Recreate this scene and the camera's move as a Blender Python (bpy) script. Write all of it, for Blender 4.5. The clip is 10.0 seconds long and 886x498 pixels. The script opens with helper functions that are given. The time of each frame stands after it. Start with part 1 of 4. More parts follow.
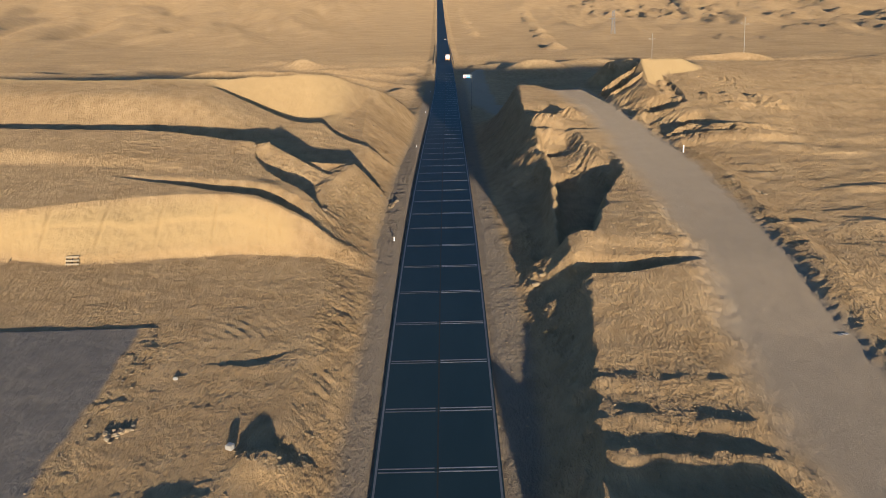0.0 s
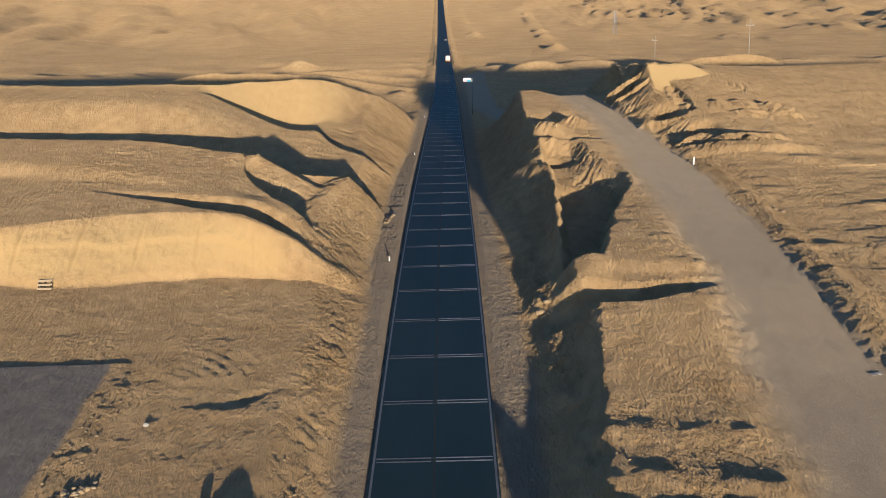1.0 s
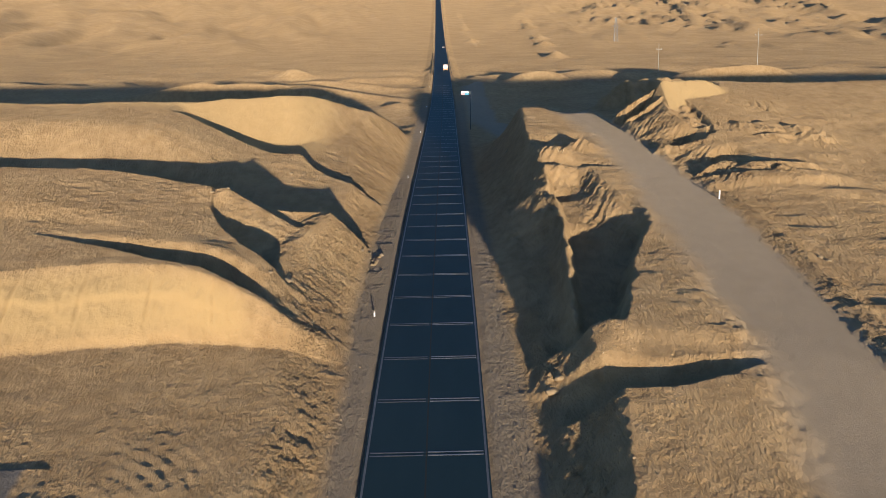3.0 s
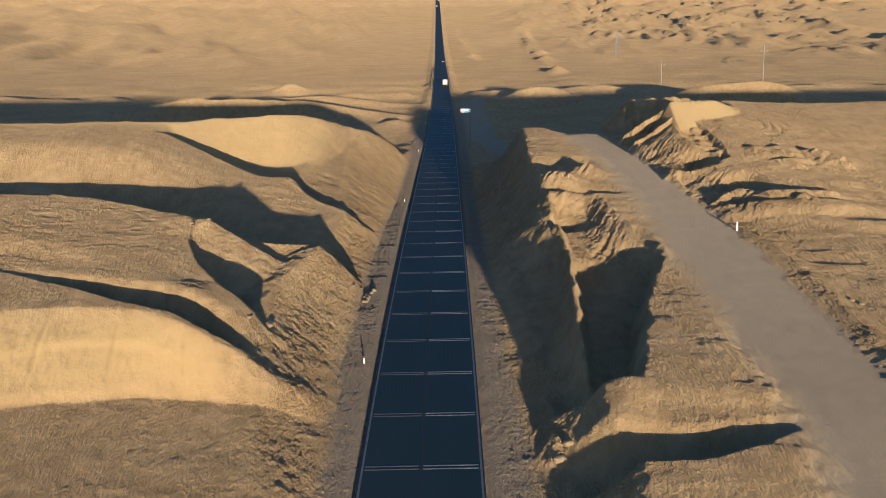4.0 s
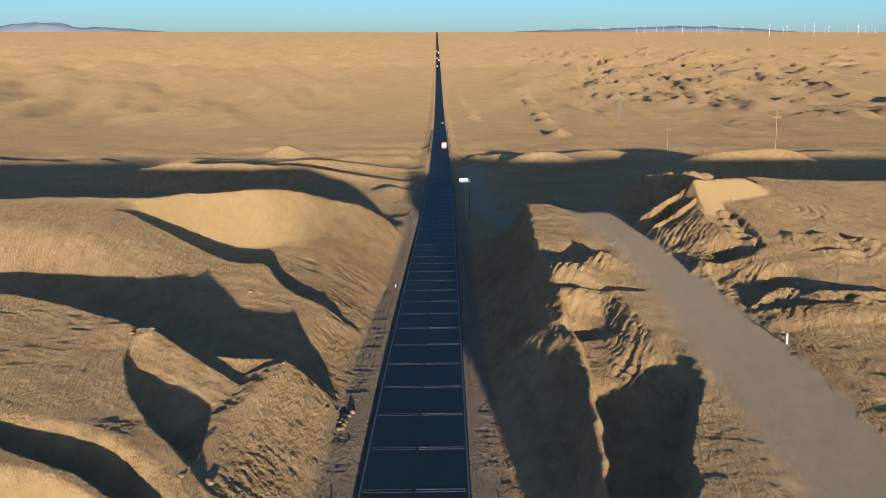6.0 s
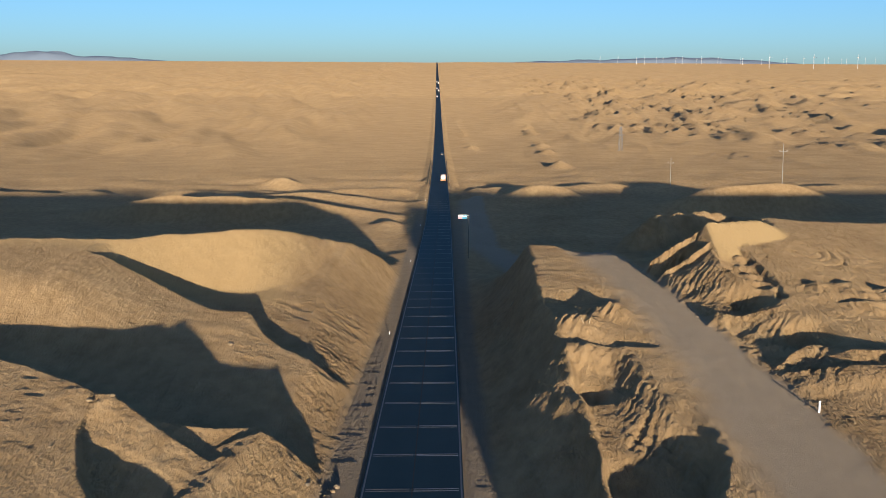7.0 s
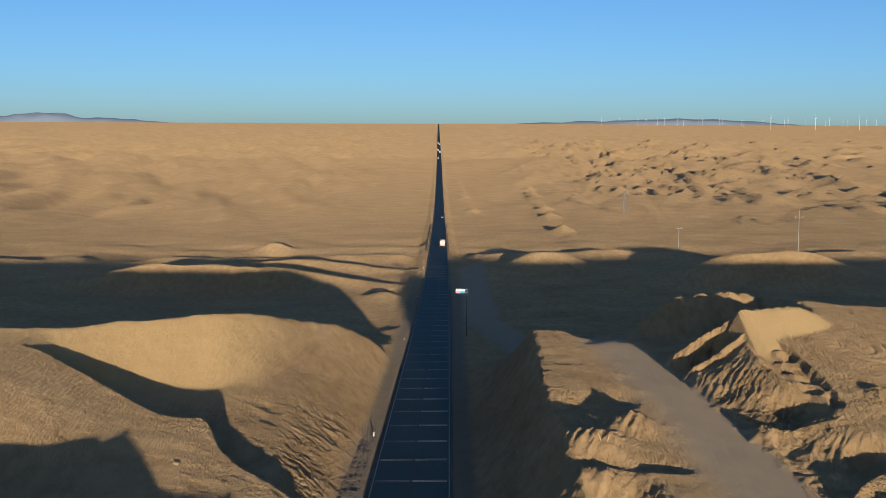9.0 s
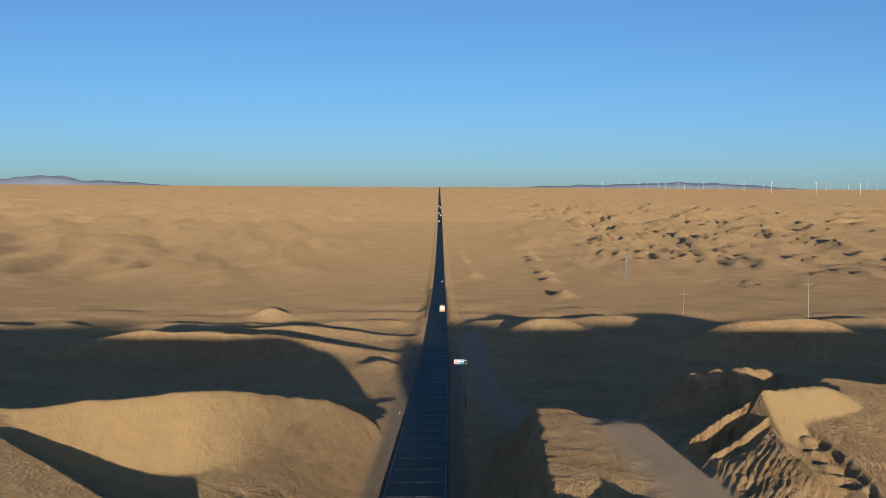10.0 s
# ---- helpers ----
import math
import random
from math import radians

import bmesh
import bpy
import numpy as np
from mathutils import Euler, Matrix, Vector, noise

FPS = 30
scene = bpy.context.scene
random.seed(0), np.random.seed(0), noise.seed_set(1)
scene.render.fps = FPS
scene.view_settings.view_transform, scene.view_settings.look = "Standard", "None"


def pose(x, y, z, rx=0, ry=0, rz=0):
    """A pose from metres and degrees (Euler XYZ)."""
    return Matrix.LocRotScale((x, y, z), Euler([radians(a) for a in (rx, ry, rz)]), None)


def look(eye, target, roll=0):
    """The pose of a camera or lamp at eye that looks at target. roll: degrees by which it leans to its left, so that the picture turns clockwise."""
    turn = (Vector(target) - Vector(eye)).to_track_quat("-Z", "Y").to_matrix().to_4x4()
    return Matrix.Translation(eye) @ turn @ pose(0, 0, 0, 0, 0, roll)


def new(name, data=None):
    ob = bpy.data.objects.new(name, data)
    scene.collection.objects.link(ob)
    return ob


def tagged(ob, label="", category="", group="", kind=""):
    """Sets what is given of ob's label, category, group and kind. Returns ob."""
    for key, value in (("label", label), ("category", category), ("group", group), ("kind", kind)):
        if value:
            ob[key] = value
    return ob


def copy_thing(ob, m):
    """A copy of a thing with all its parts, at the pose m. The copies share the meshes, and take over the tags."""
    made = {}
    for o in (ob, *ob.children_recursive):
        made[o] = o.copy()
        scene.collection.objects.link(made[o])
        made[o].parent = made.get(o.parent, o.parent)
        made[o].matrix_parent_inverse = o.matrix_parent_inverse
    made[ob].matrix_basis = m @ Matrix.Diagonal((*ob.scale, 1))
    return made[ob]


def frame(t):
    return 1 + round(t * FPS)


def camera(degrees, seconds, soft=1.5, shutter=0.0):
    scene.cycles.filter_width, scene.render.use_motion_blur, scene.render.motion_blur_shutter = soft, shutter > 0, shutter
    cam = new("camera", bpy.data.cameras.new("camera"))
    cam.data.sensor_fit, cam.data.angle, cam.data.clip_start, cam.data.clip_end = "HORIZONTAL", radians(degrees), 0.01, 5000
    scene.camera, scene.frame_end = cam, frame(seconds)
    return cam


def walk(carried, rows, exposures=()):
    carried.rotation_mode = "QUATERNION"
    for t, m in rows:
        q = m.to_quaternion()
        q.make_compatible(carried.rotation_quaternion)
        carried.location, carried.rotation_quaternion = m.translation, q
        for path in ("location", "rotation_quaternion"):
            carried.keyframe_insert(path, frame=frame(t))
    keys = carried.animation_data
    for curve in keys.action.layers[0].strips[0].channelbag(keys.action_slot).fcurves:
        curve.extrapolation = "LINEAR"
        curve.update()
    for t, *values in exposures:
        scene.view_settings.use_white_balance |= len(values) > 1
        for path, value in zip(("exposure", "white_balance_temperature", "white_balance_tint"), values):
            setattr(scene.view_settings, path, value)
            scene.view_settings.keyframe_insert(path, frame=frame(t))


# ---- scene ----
# ---------- camera and its way ----------
cam = camera(38.26, 10.0, soft=0.7)
PATH = [
    (0, (0.795, -10.708, 26.501), (0.708, 8.791, 22.054), -0.68),
    (0.5, (1.002, -6.854, 26.712), (0.899, 12.644, 22.258), -0.75),
    (1, (1.039, -2.756, 26.861), (0.942, 16.741, 22.405), -0.66),
    (1.5, (1.121, 1.358, 27.043), (1.034, 20.853, 22.577), -0.78),
    (2, (1.185, 5.541, 27.206), (1.108, 25.042, 22.765), -0.70),
    (2.5, (1.284, 10.330, 27.144), (1.213, 29.837, 22.730), -0.61),
    (4, (1.607, 25.017, 27.249), (1.554, 44.575, 23.070), -0.35),
    (4.5, (1.753, 30.281, 27.319), (1.694, 49.880, 23.337), -0.23),
    (5, (1.811, 35.751, 27.411), (1.763, 55.397, 23.663), -0.13),
    (5.5, (1.966, 41.212, 27.416), (1.922, 60.902, 23.906), -0.03),
    (7, (2.384, 57.348, 27.846), (2.355, 77.147, 25.019), 0.32),
    (7.5, (2.635, 62.788, 27.911), (2.598, 82.620, 25.324), 0.42),
    (8, (2.840, 68.245, 28.027), (2.795, 88.106, 25.668), 0.41),
    (8.5, (3.142, 73.473, 28.217), (3.087, 93.359, 26.091), 0.31),
    (9, (3.463, 78.890, 28.170), (3.400, 98.801, 26.283), 0.31),
    (9.5, (3.822, 84.498, 28.284), (3.743, 104.446, 26.843), 0.41),
    (10, (4.017, 90.239, 28.201), (3.931, 110.218, 27.299), 0.40),
]
walk(cam, [(t, look(eye, target, roll)) for t, eye, target, roll in PATH],
     exposures=[(0.0, 0.86), (5.0, 0.80), (7.5, 0.66), (10.0, 0.38)])

# ---------- sky and sun ----------
SUN_EL, SUN_AZ = 4.9, 5.4          # low morning sun behind the camera, a little to its right
world = bpy.data.worlds.new("sky")
scene.world = world
world.use_nodes = True
wn = world.node_tree.nodes
sky = wn.new("ShaderNodeTexSky")
sky.sky_type = 'NISHITA'
sky.sun_disc = False
sky.sun_elevation = radians(SUN_EL)
sky.sun_rotation = radians(180 - SUN_AZ)
sky.altitude = 900
sky.air_density, sky.dust_density, sky.ozone_density = 0.56, 0.9, 2.8
wn["Background"].inputs["Strength"].default_value = 0.12
world.node_tree.links.new(sky.outputs[0], wn["Background"].inputs["Color"])

sun = new("sun", bpy.data.lights.new("sun", "SUN"))
sun.data.energy = 3.35
sun.data.angle = radians(0.55)
sun.data.color = (1.0, 0.86, 0.69)
sun.matrix_world = look((200 * math.sin(radians(SUN_AZ)), -200 * math.cos(radians(SUN_AZ)), 200 * math.tan(radians(SUN_EL))), (0, 0, 0))


# ---------- materials ----------
def material(name, rough=0.9, spec=0.2, metal=0.0):
    m = bpy.data.materials.new(name)
    m.use_nodes = True
    b = m.node_tree.nodes["Principled BSDF"]
    b.inputs["Roughness"].default_value = rough
    b.inputs["Specular IOR Level"].default_value = spec
    b.inputs["Metallic"].default_value = metal
    return m, m.node_tree.nodes, m.node_tree.links, b


def noise_node(n, l, scale, detail=6, rough=0.6, stretch=(1, 1, 1)):
    co = n.new("ShaderNodeTexCoord")
    mp = n.new("ShaderNodeMapping")
    mp.inputs["Scale"].default_value = stretch
    l.new(co.outputs["Object"], mp.inputs["Vector"])
    t = n.new("ShaderNodeTexNoise")
    t.inputs["Scale"].default_value = scale
    t.inputs["Detail"].default_value = detail
    t.inputs["Roughness"].default_value = rough
    l.new(mp.outputs[0], t.inputs["Vector"])
    return t.outputs["Fac"]


def ramp(n, l, fac, stops):
    r = n.new("ShaderNodeValToRGB")
    e = r.color_ramp.elements
    while len(e) < len(stops):
        e.new(0.5)
    for i, (p, c) in enumerate(stops):
        e[i].position = p
        e[i].color = (*c, 1)
    l.new(fac, r.inputs[0])
    return r.outputs[0]


def mix(n, l, fac, a, b, kind='MIX'):
    m = n.new("ShaderNodeMix")
    m.data_type, m.blend_type = 'RGBA', kind
    for v, i in ((fac, 0), (a, 6), (b, 7)):
        if isinstance(v, (int, float)):
            m.inputs[i].default_value = v
        elif isinstance(v, tuple):
            m.inputs[i].default_value = (*v, 1)
        else:
            l.new(v, m.inputs[i])
    return m.outputs[2]


def bump(n, l, b, fac, strength, dist, chain=None):
    k = n.new("ShaderNodeBump")
    k.inputs["Strength"].default_value = strength
    k.inputs["Distance"].default_value = dist
    l.new(fac, k.inputs["Height"])
    if chain is not None:
        l.new(chain, k.inputs["Normal"])
    l.new(k.outputs[0], b.inputs["Normal"])
    return k.outputs[0]


def attr(n, name):
    a = n.new("ShaderNodeAttribute")
    a.attribute_name = name
    return a.outputs["Fac"]


def sand_material():
    m, n, l, b = material("sand", 0.95, 0.1)
    b.inputs["Diffuse Roughness"].default_value = 0.85
    m.cycles.use_bump_map_correction = False
    broad = noise_node(n, l, 0.05, 5, 0.55)
    mid = noise_node(n, l, 0.7, 4, 0.6, (1, 0.45, 1))
    fine = noise_node(n, l, 9.0, 8, 0.7)
    c = ramp(n, l, broad, [(0.3, (0.375, 0.252, 0.130)), (0.55, (0.435, 0.297, 0.153)), (0.75, (0.485, 0.338, 0.178))])
    c2 = ramp(n, l, mid, [(0.3, (0.74, 0.71, 0.67)), (0.62, (1.05, 1.05, 1.05))])
    c = mix(n, l, 0.8, c, c2, 'MULTIPLY')
    c3 = ramp(n, l, fine, [(0.3, (0.82, 0.80, 0.78)), (0.62, (1.05, 1.05, 1.05))])
    c = mix(n, l, 0.6, c, c3, 'MULTIPLY')
    # trodden dirt track, grey gravel, golden sand; gold also paints the slab's sunlit brightness
    c = mix(n, l, attr(n, "track"), c, mix(n, l, mid, (0.315, 0.247, 0.168), (0.385, 0.302, 0.205)))
    c = mix(n, l, attr(n, "gravel"), c, mix(n, l, mid, (0.125, 0.112, 0.096), (0.235, 0.205, 0.168)))
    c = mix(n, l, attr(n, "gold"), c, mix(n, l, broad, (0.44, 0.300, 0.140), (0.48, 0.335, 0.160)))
    c = mix(n, l, attr(n, "verge"), c, mix(n, l, mid, (0.205, 0.163, 0.115), (0.30, 0.235, 0.16)))
    l.new(c, b.inputs["Base Color"])
    k = bump(n, l, b, mid, 0.8, 0.42)
    soft = n.new("ShaderNodeMath")
    soft.operation = 'MULTIPLY_ADD'
    soft.inputs[1].default_value, soft.inputs[2].default_value = -0.55, 0.68
    l.new(attr(n, "track"), soft.inputs[0])
    l.new(soft.outputs[0], k.node.inputs["Strength"])
    clods = noise_node(n, l, 2.6, 3, 0.65, (1, 0.36, 1))
    mul = n.new("ShaderNodeMath")
    mul.operation = 'MULTIPLY_ADD'
    mul.inputs[1].default_value, mul.inputs[2].default_value = 0.50, 0.16
    l.new(attr(n, "rough"), mul.inputs[0])
    even = n.new("ShaderNodeMath")
    even.operation = 'MAXIMUM'
    l.new(attr(n, "track"), even.inputs[0])
    l.new(attr(n, "gravel"), even.inputs[1])
    less = n.new("ShaderNodeMath")
    less.operation = 'MULTIPLY_ADD'
    less.inputs[1].default_value, less.inputs[2].default_value = -0.8, 1.0
    most = n.new("ShaderNodeMath")
    most.operation = 'MAXIMUM'
    l.new(even.outputs[0], most.inputs[0])
    l.new(attr(n, "gold"), most.inputs[1])
    l.new(most.outputs[0], less.inputs[0])
    relief = n.new("ShaderNodeMath")
    relief.operation = 'MULTIPLY'
    uneven = n.new("ShaderNodeMapRange")
    uneven.inputs["From Min"].default_value, uneven.inputs["From Max"].default_value = 0.40, 0.63
    uneven.inputs["To Min"].default_value, uneven.inputs["To Max"].default_value = 0.12, 1.5
    l.new(noise_node(n, l, 0.16, 4, 0.6, (1, 0.6, 1)), uneven.inputs["Value"])
    patchy = n.new("ShaderNodeMath")
    patchy.operation = 'MULTIPLY'
    l.new(mul.outputs[0], patchy.inputs[0])
    l.new(uneven.outputs[0], patchy.inputs[1])
    l.new(patchy.outputs[0], relief.inputs[0])
    l.new(less.outputs[0], relief.inputs[1])
    k = bump(n, l, b, clods, 1.0, 0.2, k)
    l.new(relief.outputs[0], k.node.inputs["Distance"])
    k = bump(n, l, b, noise_node(n, l, 5.5, 2, 0.6, (1, 0.34, 1)), 1.0, 0.12, k)
    l.new(less.outputs[0], k.node.inputs["Strength"])
    k = bump(n, l, b, fine, 0.9, 0.08, k)
    return m


SAND = sand_material()


def asphalt_material():
    m, n, l, b = material("asphalt", 0.75, 0.3)
    broad = noise_node(n, l, 0.25, 5, 0.6, (1, 0.15, 1))
    fine = noise_node(n, l, 30, 6, 0.7)
    c = ramp(n, l, broad, [(0.3, (0.017, 0.041, 0.038)), (0.7, (0.029, 0.056, 0.052))])
    c = mix(n, l, 0.5, c, ramp(n, l, fine, [(0.3, (0.7, 0.7, 0.7)), (0.7, (1.2, 1.2, 1.2))]), 'MULTIPLY')
    l.new(c, b.inputs["Base Color"])
    bump(n, l, b, fine, 0.3, 0.01)
    return m


ASPHALT = asphalt_material()


def speckled(name, a, b_, scale, rough=0.8, strength=0.3, metal=0.0, spec=0.3):
    m, n, l, b = material(name, rough, spec, metal)
    f = noise_node(n, l, scale, 6, 0.65)
    l.new(mix(n, l, f, a, b_), b.inputs["Base Color"])
    bump(n, l, b, f, strength, 0.02)
    return m


WHITE_PAINT = speckled("worn_white_marking", (0.20, 0.20, 0.19), (0.50, 0.50, 0.48), 3.0)
FADED_PAINT = speckled("faded_white_marking", (0.08, 0.08, 0.08), (0.30, 0.30, 0.29), 2.0)
EDGE_PAINT = speckled("dusty_edge_marking", (0.12, 0.118, 0.11), (0.33, 0.315, 0.285), 0.8)
YELLOW_PAINT = speckled("worn_yellow_marking", (0.035, 0.035, 0.03), (0.075, 0.06, 0.03), 1.0)
SAND_ROCK = speckled("sandstone", (0.30, 0.215, 0.12), (0.44, 0.32, 0.185), 2.0)
ROCK = speckled("pale_rock", (0.27, 0.20, 0.125), (0.42, 0.33, 0.215), 3.0)
WHITE = speckled("white_enamel", (0.72, 0.72, 0.70), (0.84, 0.84, 0.82), 6.0, 0.5, 0.05)
STEEL = speckled("galvanised_steel", (0.30, 0.30, 0.30), (0.48, 0.48, 0.47), 5.0, 0.5, 0.1, 0.6)
DARK_STEEL = speckled("dark_weathered_steel", (0.03, 0.03, 0.03), (0.07, 0.065, 0.06), 5.0, 0.6, 0.1, 0.3)
CONCRETE = speckled("pale_concrete", (0.36, 0.33, 0.28), (0.48, 0.45, 0.39), 4.0)
WOOD = speckled("bleached_wood", (0.45, 0.34, 0.20), (0.62, 0.50, 0.33), 8.0)
RUBBER = speckled("tyre_rubber", (0.015, 0.015, 0.015), (0.03, 0.03, 0.03), 8.0)


# ---------- shape of the land ----------
def hash2(ix, iy, seed):
    h = (ix.astype(np.int64) * 374761393 + iy.astype(np.int64) * 668265263 + seed * 974634777) & 0xFFFFFFFF
    h = ((h ^ (h >> 13)) * 1274126177) & 0xFFFFFFFF
    return ((h ^ (h >> 16)) & 0xFFFF) / 65535.0


def vnoise(x, y, seed=0):
    """Gradient noise, about -1 to 1."""
    ix, iy = np.floor(x), np.floor(y)
    fx, fy = x - ix, y - iy
    u, v = fx ** 3 * (fx * (fx * 6 - 15) + 10), fy ** 3 * (fy * (fy * 6 - 15) + 10)
    out = 0
    for dx in (0, 1):
        for dy in (0, 1):
            a = hash2(ix + dx, iy + dy, seed) * 2 * math.pi
            g = np.cos(a) * (fx - dx) + np.sin(a) * (fy - dy)
            out = out + g * (u if dx else 1 - u) * (v if dy else 1 - v)
    return out * 1.5


def fbm(x, y, octaves=4, seed=0, gain=0.5):
    s, a = 0, 1.0
    for i in range(octaves):
        s = s + a * vnoise(x * 2 ** i + 17.3 * i, y * 2 ** i - 9.1 * i, seed + i)
        a *= gain
    return s


def ridged(x, y, octaves=3, seed=0):
    s, a = 0, 1.0
    for i in range(octaves):
        s = s + a * (1 - np.abs(vnoise(x * 2 ** i + 5.7 * i, y * 2 ** i + 3.3 * i, seed + i)) * 2)
        a *= 0.5
    return s / 1.75


def ss(a, b, v):
    t = np.clip((v - a) / (b - a), 0, 1)
    return t * t * (3 - 2 * t)


def line(v, *pts, soft=0.9):
    """A line through the points, its bends rounded."""
    px, py = [p[0] for p in pts], [p[1] for p in pts]
    return sum(np.interp(v + soft * o, px, py) for o in (-1, 0, 1)) / 3


def blend(a, b, f):
    return a + (b - a) * f


def soft_max(a, b, k):
    h = np.clip(0.5 + 0.5 * (a - b) / k, 0, 1)
    return blend(b, a, h) + k * h * (1 - h)


def soft_min(a, b, k):
    return -soft_max(-a, -b, k)


def crest(x, y, pts, front, back):
    """Height of a ridge along a line of (x, y, z), falling off by one slope on its left hand and by another on its right."""
    best = np.full_like(x, -1e3)
    for (ax, ay, az), (bx, by, bz) in zip(pts[:-1], pts[1:]):
        dx, dy = bx - ax, by - ay
        t = np.clip(((x - ax) * dx + (y - ay) * dy) / (dx * dx + dy * dy), 0, 1)
        off = np.hypot(x - ax - t * dx, y - ay - t * dy)
        left = dx * (y - ay) - dy * (x - ax) > 0
        best = np.maximum(best, az + t * (bz - az) - off * np.where(left, back, front))
    return best


ROAD_PROFILE = [(-200, -9), (0, -2.4), (20, -1.2), (30, -0.7), (35, -0.3), (40, -0.05), (50, 0.16), (60, 0.0), (70, -0.56), (80, -1.32), (90, -2.25), (100, -3.28),
                (110, -4.35), (130, -6.5), (150, -8.9), (180, -12.0), (216, -15.6), (251, -17.6), (307, -20.5), (400, -26), (500, -30), (650, -32), (830, -31), (1280, -20),
                (2200, 2), (3650, 35), (4600, 56)]


def road_z(y):
    # the vertical curve of the road: the grade points, rounded off
    y = np.asarray(y, float)
    w = np.clip(6 + 0.06 * np.abs(y - 60), 6, 60)
    return sum(line(y + w * o, *ROAD_PROFILE) for o in (-1, -0.5, 0, 0.5, 1)) / 5


def road_x(y):
    """Where the road's middle lies: straight, with a slight bend to the left past the valley."""
    y = np.asarray(y, float)
    return -0.0124 * (np.maximum(y - 200, 0) - 60 * (1 - np.exp(-np.maximum(y - 200, 0) / 60)))


def left_land(x, y):
    wob = 0.5 * fbm(x / 3.0, y / 3.0, 3, 11) + 0.20 * fbm(x / 0.7, y / 0.7, 2, 13)
    wob2 = 0.9 * fbm(x / 5.0, y / 5.0, 3, 12)
    # low platform in front, with the graded gravel lot
    z = 1.55 + 0.010 * (y - 45) + 0.045 * fbm(x / 5, y / 2.5, 2, 1, 0.35)
    lot_edge = line(y, (20, -20.4), (26, -20.9), (38, -21.6), (43.2, -22.6))
    lot = ss(-0.2, 0.3, lot_edge - x + 0.5 * wob) * ss(0, 0.4, 42.9 - y + 0.02 * x + 0.3 + 0.1 * wob)
    bank = ss(-2.2, 0.0, lot_edge - x + 0.5 * wob) * ss(0, 0.4, 42.9 - y + 0.02 * x + 0.3 + 0.1 * wob)
    crumb = 0.9 * fbm(x / 0.9, y / 0.9, 3, 5)
    z = blend(z, line(y, (36, 1.95), (42.5, 1.62)) + 0.02 * fbm(x / 3, y / 3, 3, 3), bank) + (0.14 + 0.07 * crumb) * 4 * bank * (1 - bank) * ss(43, 40, y)
    # first bank: a bright face, the tread above it, and a trench behind its lip
    foot = line(x, (-80, 58), (-41, 54.9), (-33, 53.2), (-26, 54.2), (-20, 55.0), (-13.5, 54.6), (-10, 54))
    top = line(x, (-80, 60), (-41, 57.6), (-37, 58.6), (-31, 60), (-25, 60.2), (-19.5, 59.2), (-16.3, 57.6), (-14.4, 56.6), (-11, 55.6))
    face = np.clip((y - foot + 0.25 * wob) / (top - foot), 0, 1)
    tread = line(x, (-60, 5.2), (-30, 5.7), (-17, 6.2), (-14, 5.4), (-11, 4.0))
    ledge = face ** 0.85 * ss(0, 0.12, face)
    band = 0.55 + 0.05 * np.sin(x * 0.5) + 0.10 * wob
    ledge = ledge + 0.035 * (ss(band - 0.05, band + 0.03, face) - ss(band + 0.03, band + 0.3, face))
    z = blend(z, tread, ledge) - 0.16 * ss(0.1, 0.4, face) * ss(1, 0.7, face) * np.exp(-((x - np.round(x / 5.3 + 0.3 * wob) * 5.3) / 0.16) ** 2)
    lip1 = line(x, (-60, 72), (-34.3, 66.6), (-27.9, 63.9), (-21.6, 60.6), (-17.2, 58.6), (-14.3, 57.0), (-11, 56.2)) + 0.25 * wob
    d = y - lip1
    deep = line(x, (-36, 0), (-31, 0.35), (-28, 0.8), (-21.5, 1.6), (-16.5, 2.1), (-13.6, 1.3), (-12.2, 0.2))
    wide = line(x, (-36, 1.2), (-28, 2.0), (-22, 3.6), (-17, 4.2), (-12, 3.4))
    z = z - deep * ss(0, 0.5, d) * (1 - ss(0.35, 1.0, d / wide))
    plate = 6.0 + 0.02 * (y - 70) + line(x, (-60, 0.4), (-30, 0.1), (-20, 0), (-14, -0.3), (-11, -1.4))
    z = blend(z, plate, ss(3.0, 6.0, d))
    plate_top = 0.5 * np.exp(-((x + 22.5) / 2.6) ** 2 - ((y - 76.5) / 2.2) ** 2)
    z = z + plate_top * ss(3, 6, d)
    # second lip: drops to a lower shelf, then into the shaded gully
    lip2 = line(x, (-90, 89), (-60, 86), (-40, 84), (-36, 83), (-30.5, 81), (-25.7, 78.6), (-23, 76.8), (-21.7, 75.6), (-21.3, 72.0), (-18.8, 67.4), (-15.4, 63.3), (-12.4, 60.8), (-10.5, 59.5), soft=0.4) + 0.35 * wob
    shelf = 2.95 + 0.22 * wob + 1.15 * ss(-17.0, -11.0, x + 0.12 * (70 - y)) + 0.05 * (ridged((y + 0.8 * x) / 0.9, (x - y) / 5, 2, 86) - 0.5) * ss(-17, -14, x)
    lip2b = line(x, (-60, 60), (-23, 74.5), (-18, 74.9), (-16, 73.6), (-13.9, 73.2), (-12, 73.8), (-10.3, 75.2), (-9, 75.8)) + 0.3 * wob
    third = line(x, (-90, 5.2), (-60, 5.0), (-40, 4.4), (-35, 3.9), (-31, 2.9), (-25, 2.2), (-20, 1.8), (-10, 1.2))
    upper = line(x, (-90, 9), (-45, 8.3), (-36.6, 7.5), (-32, 5.7), (-27.2, 3.8), (-22.9, 2.8), (-18.8, 2.8), (-16, 2.1), (-11, 1.3)) + 0.10 * fbm(x / 6, y / 6, 3, 21)
    third = blend(third, upper, ss(86, 100, y))
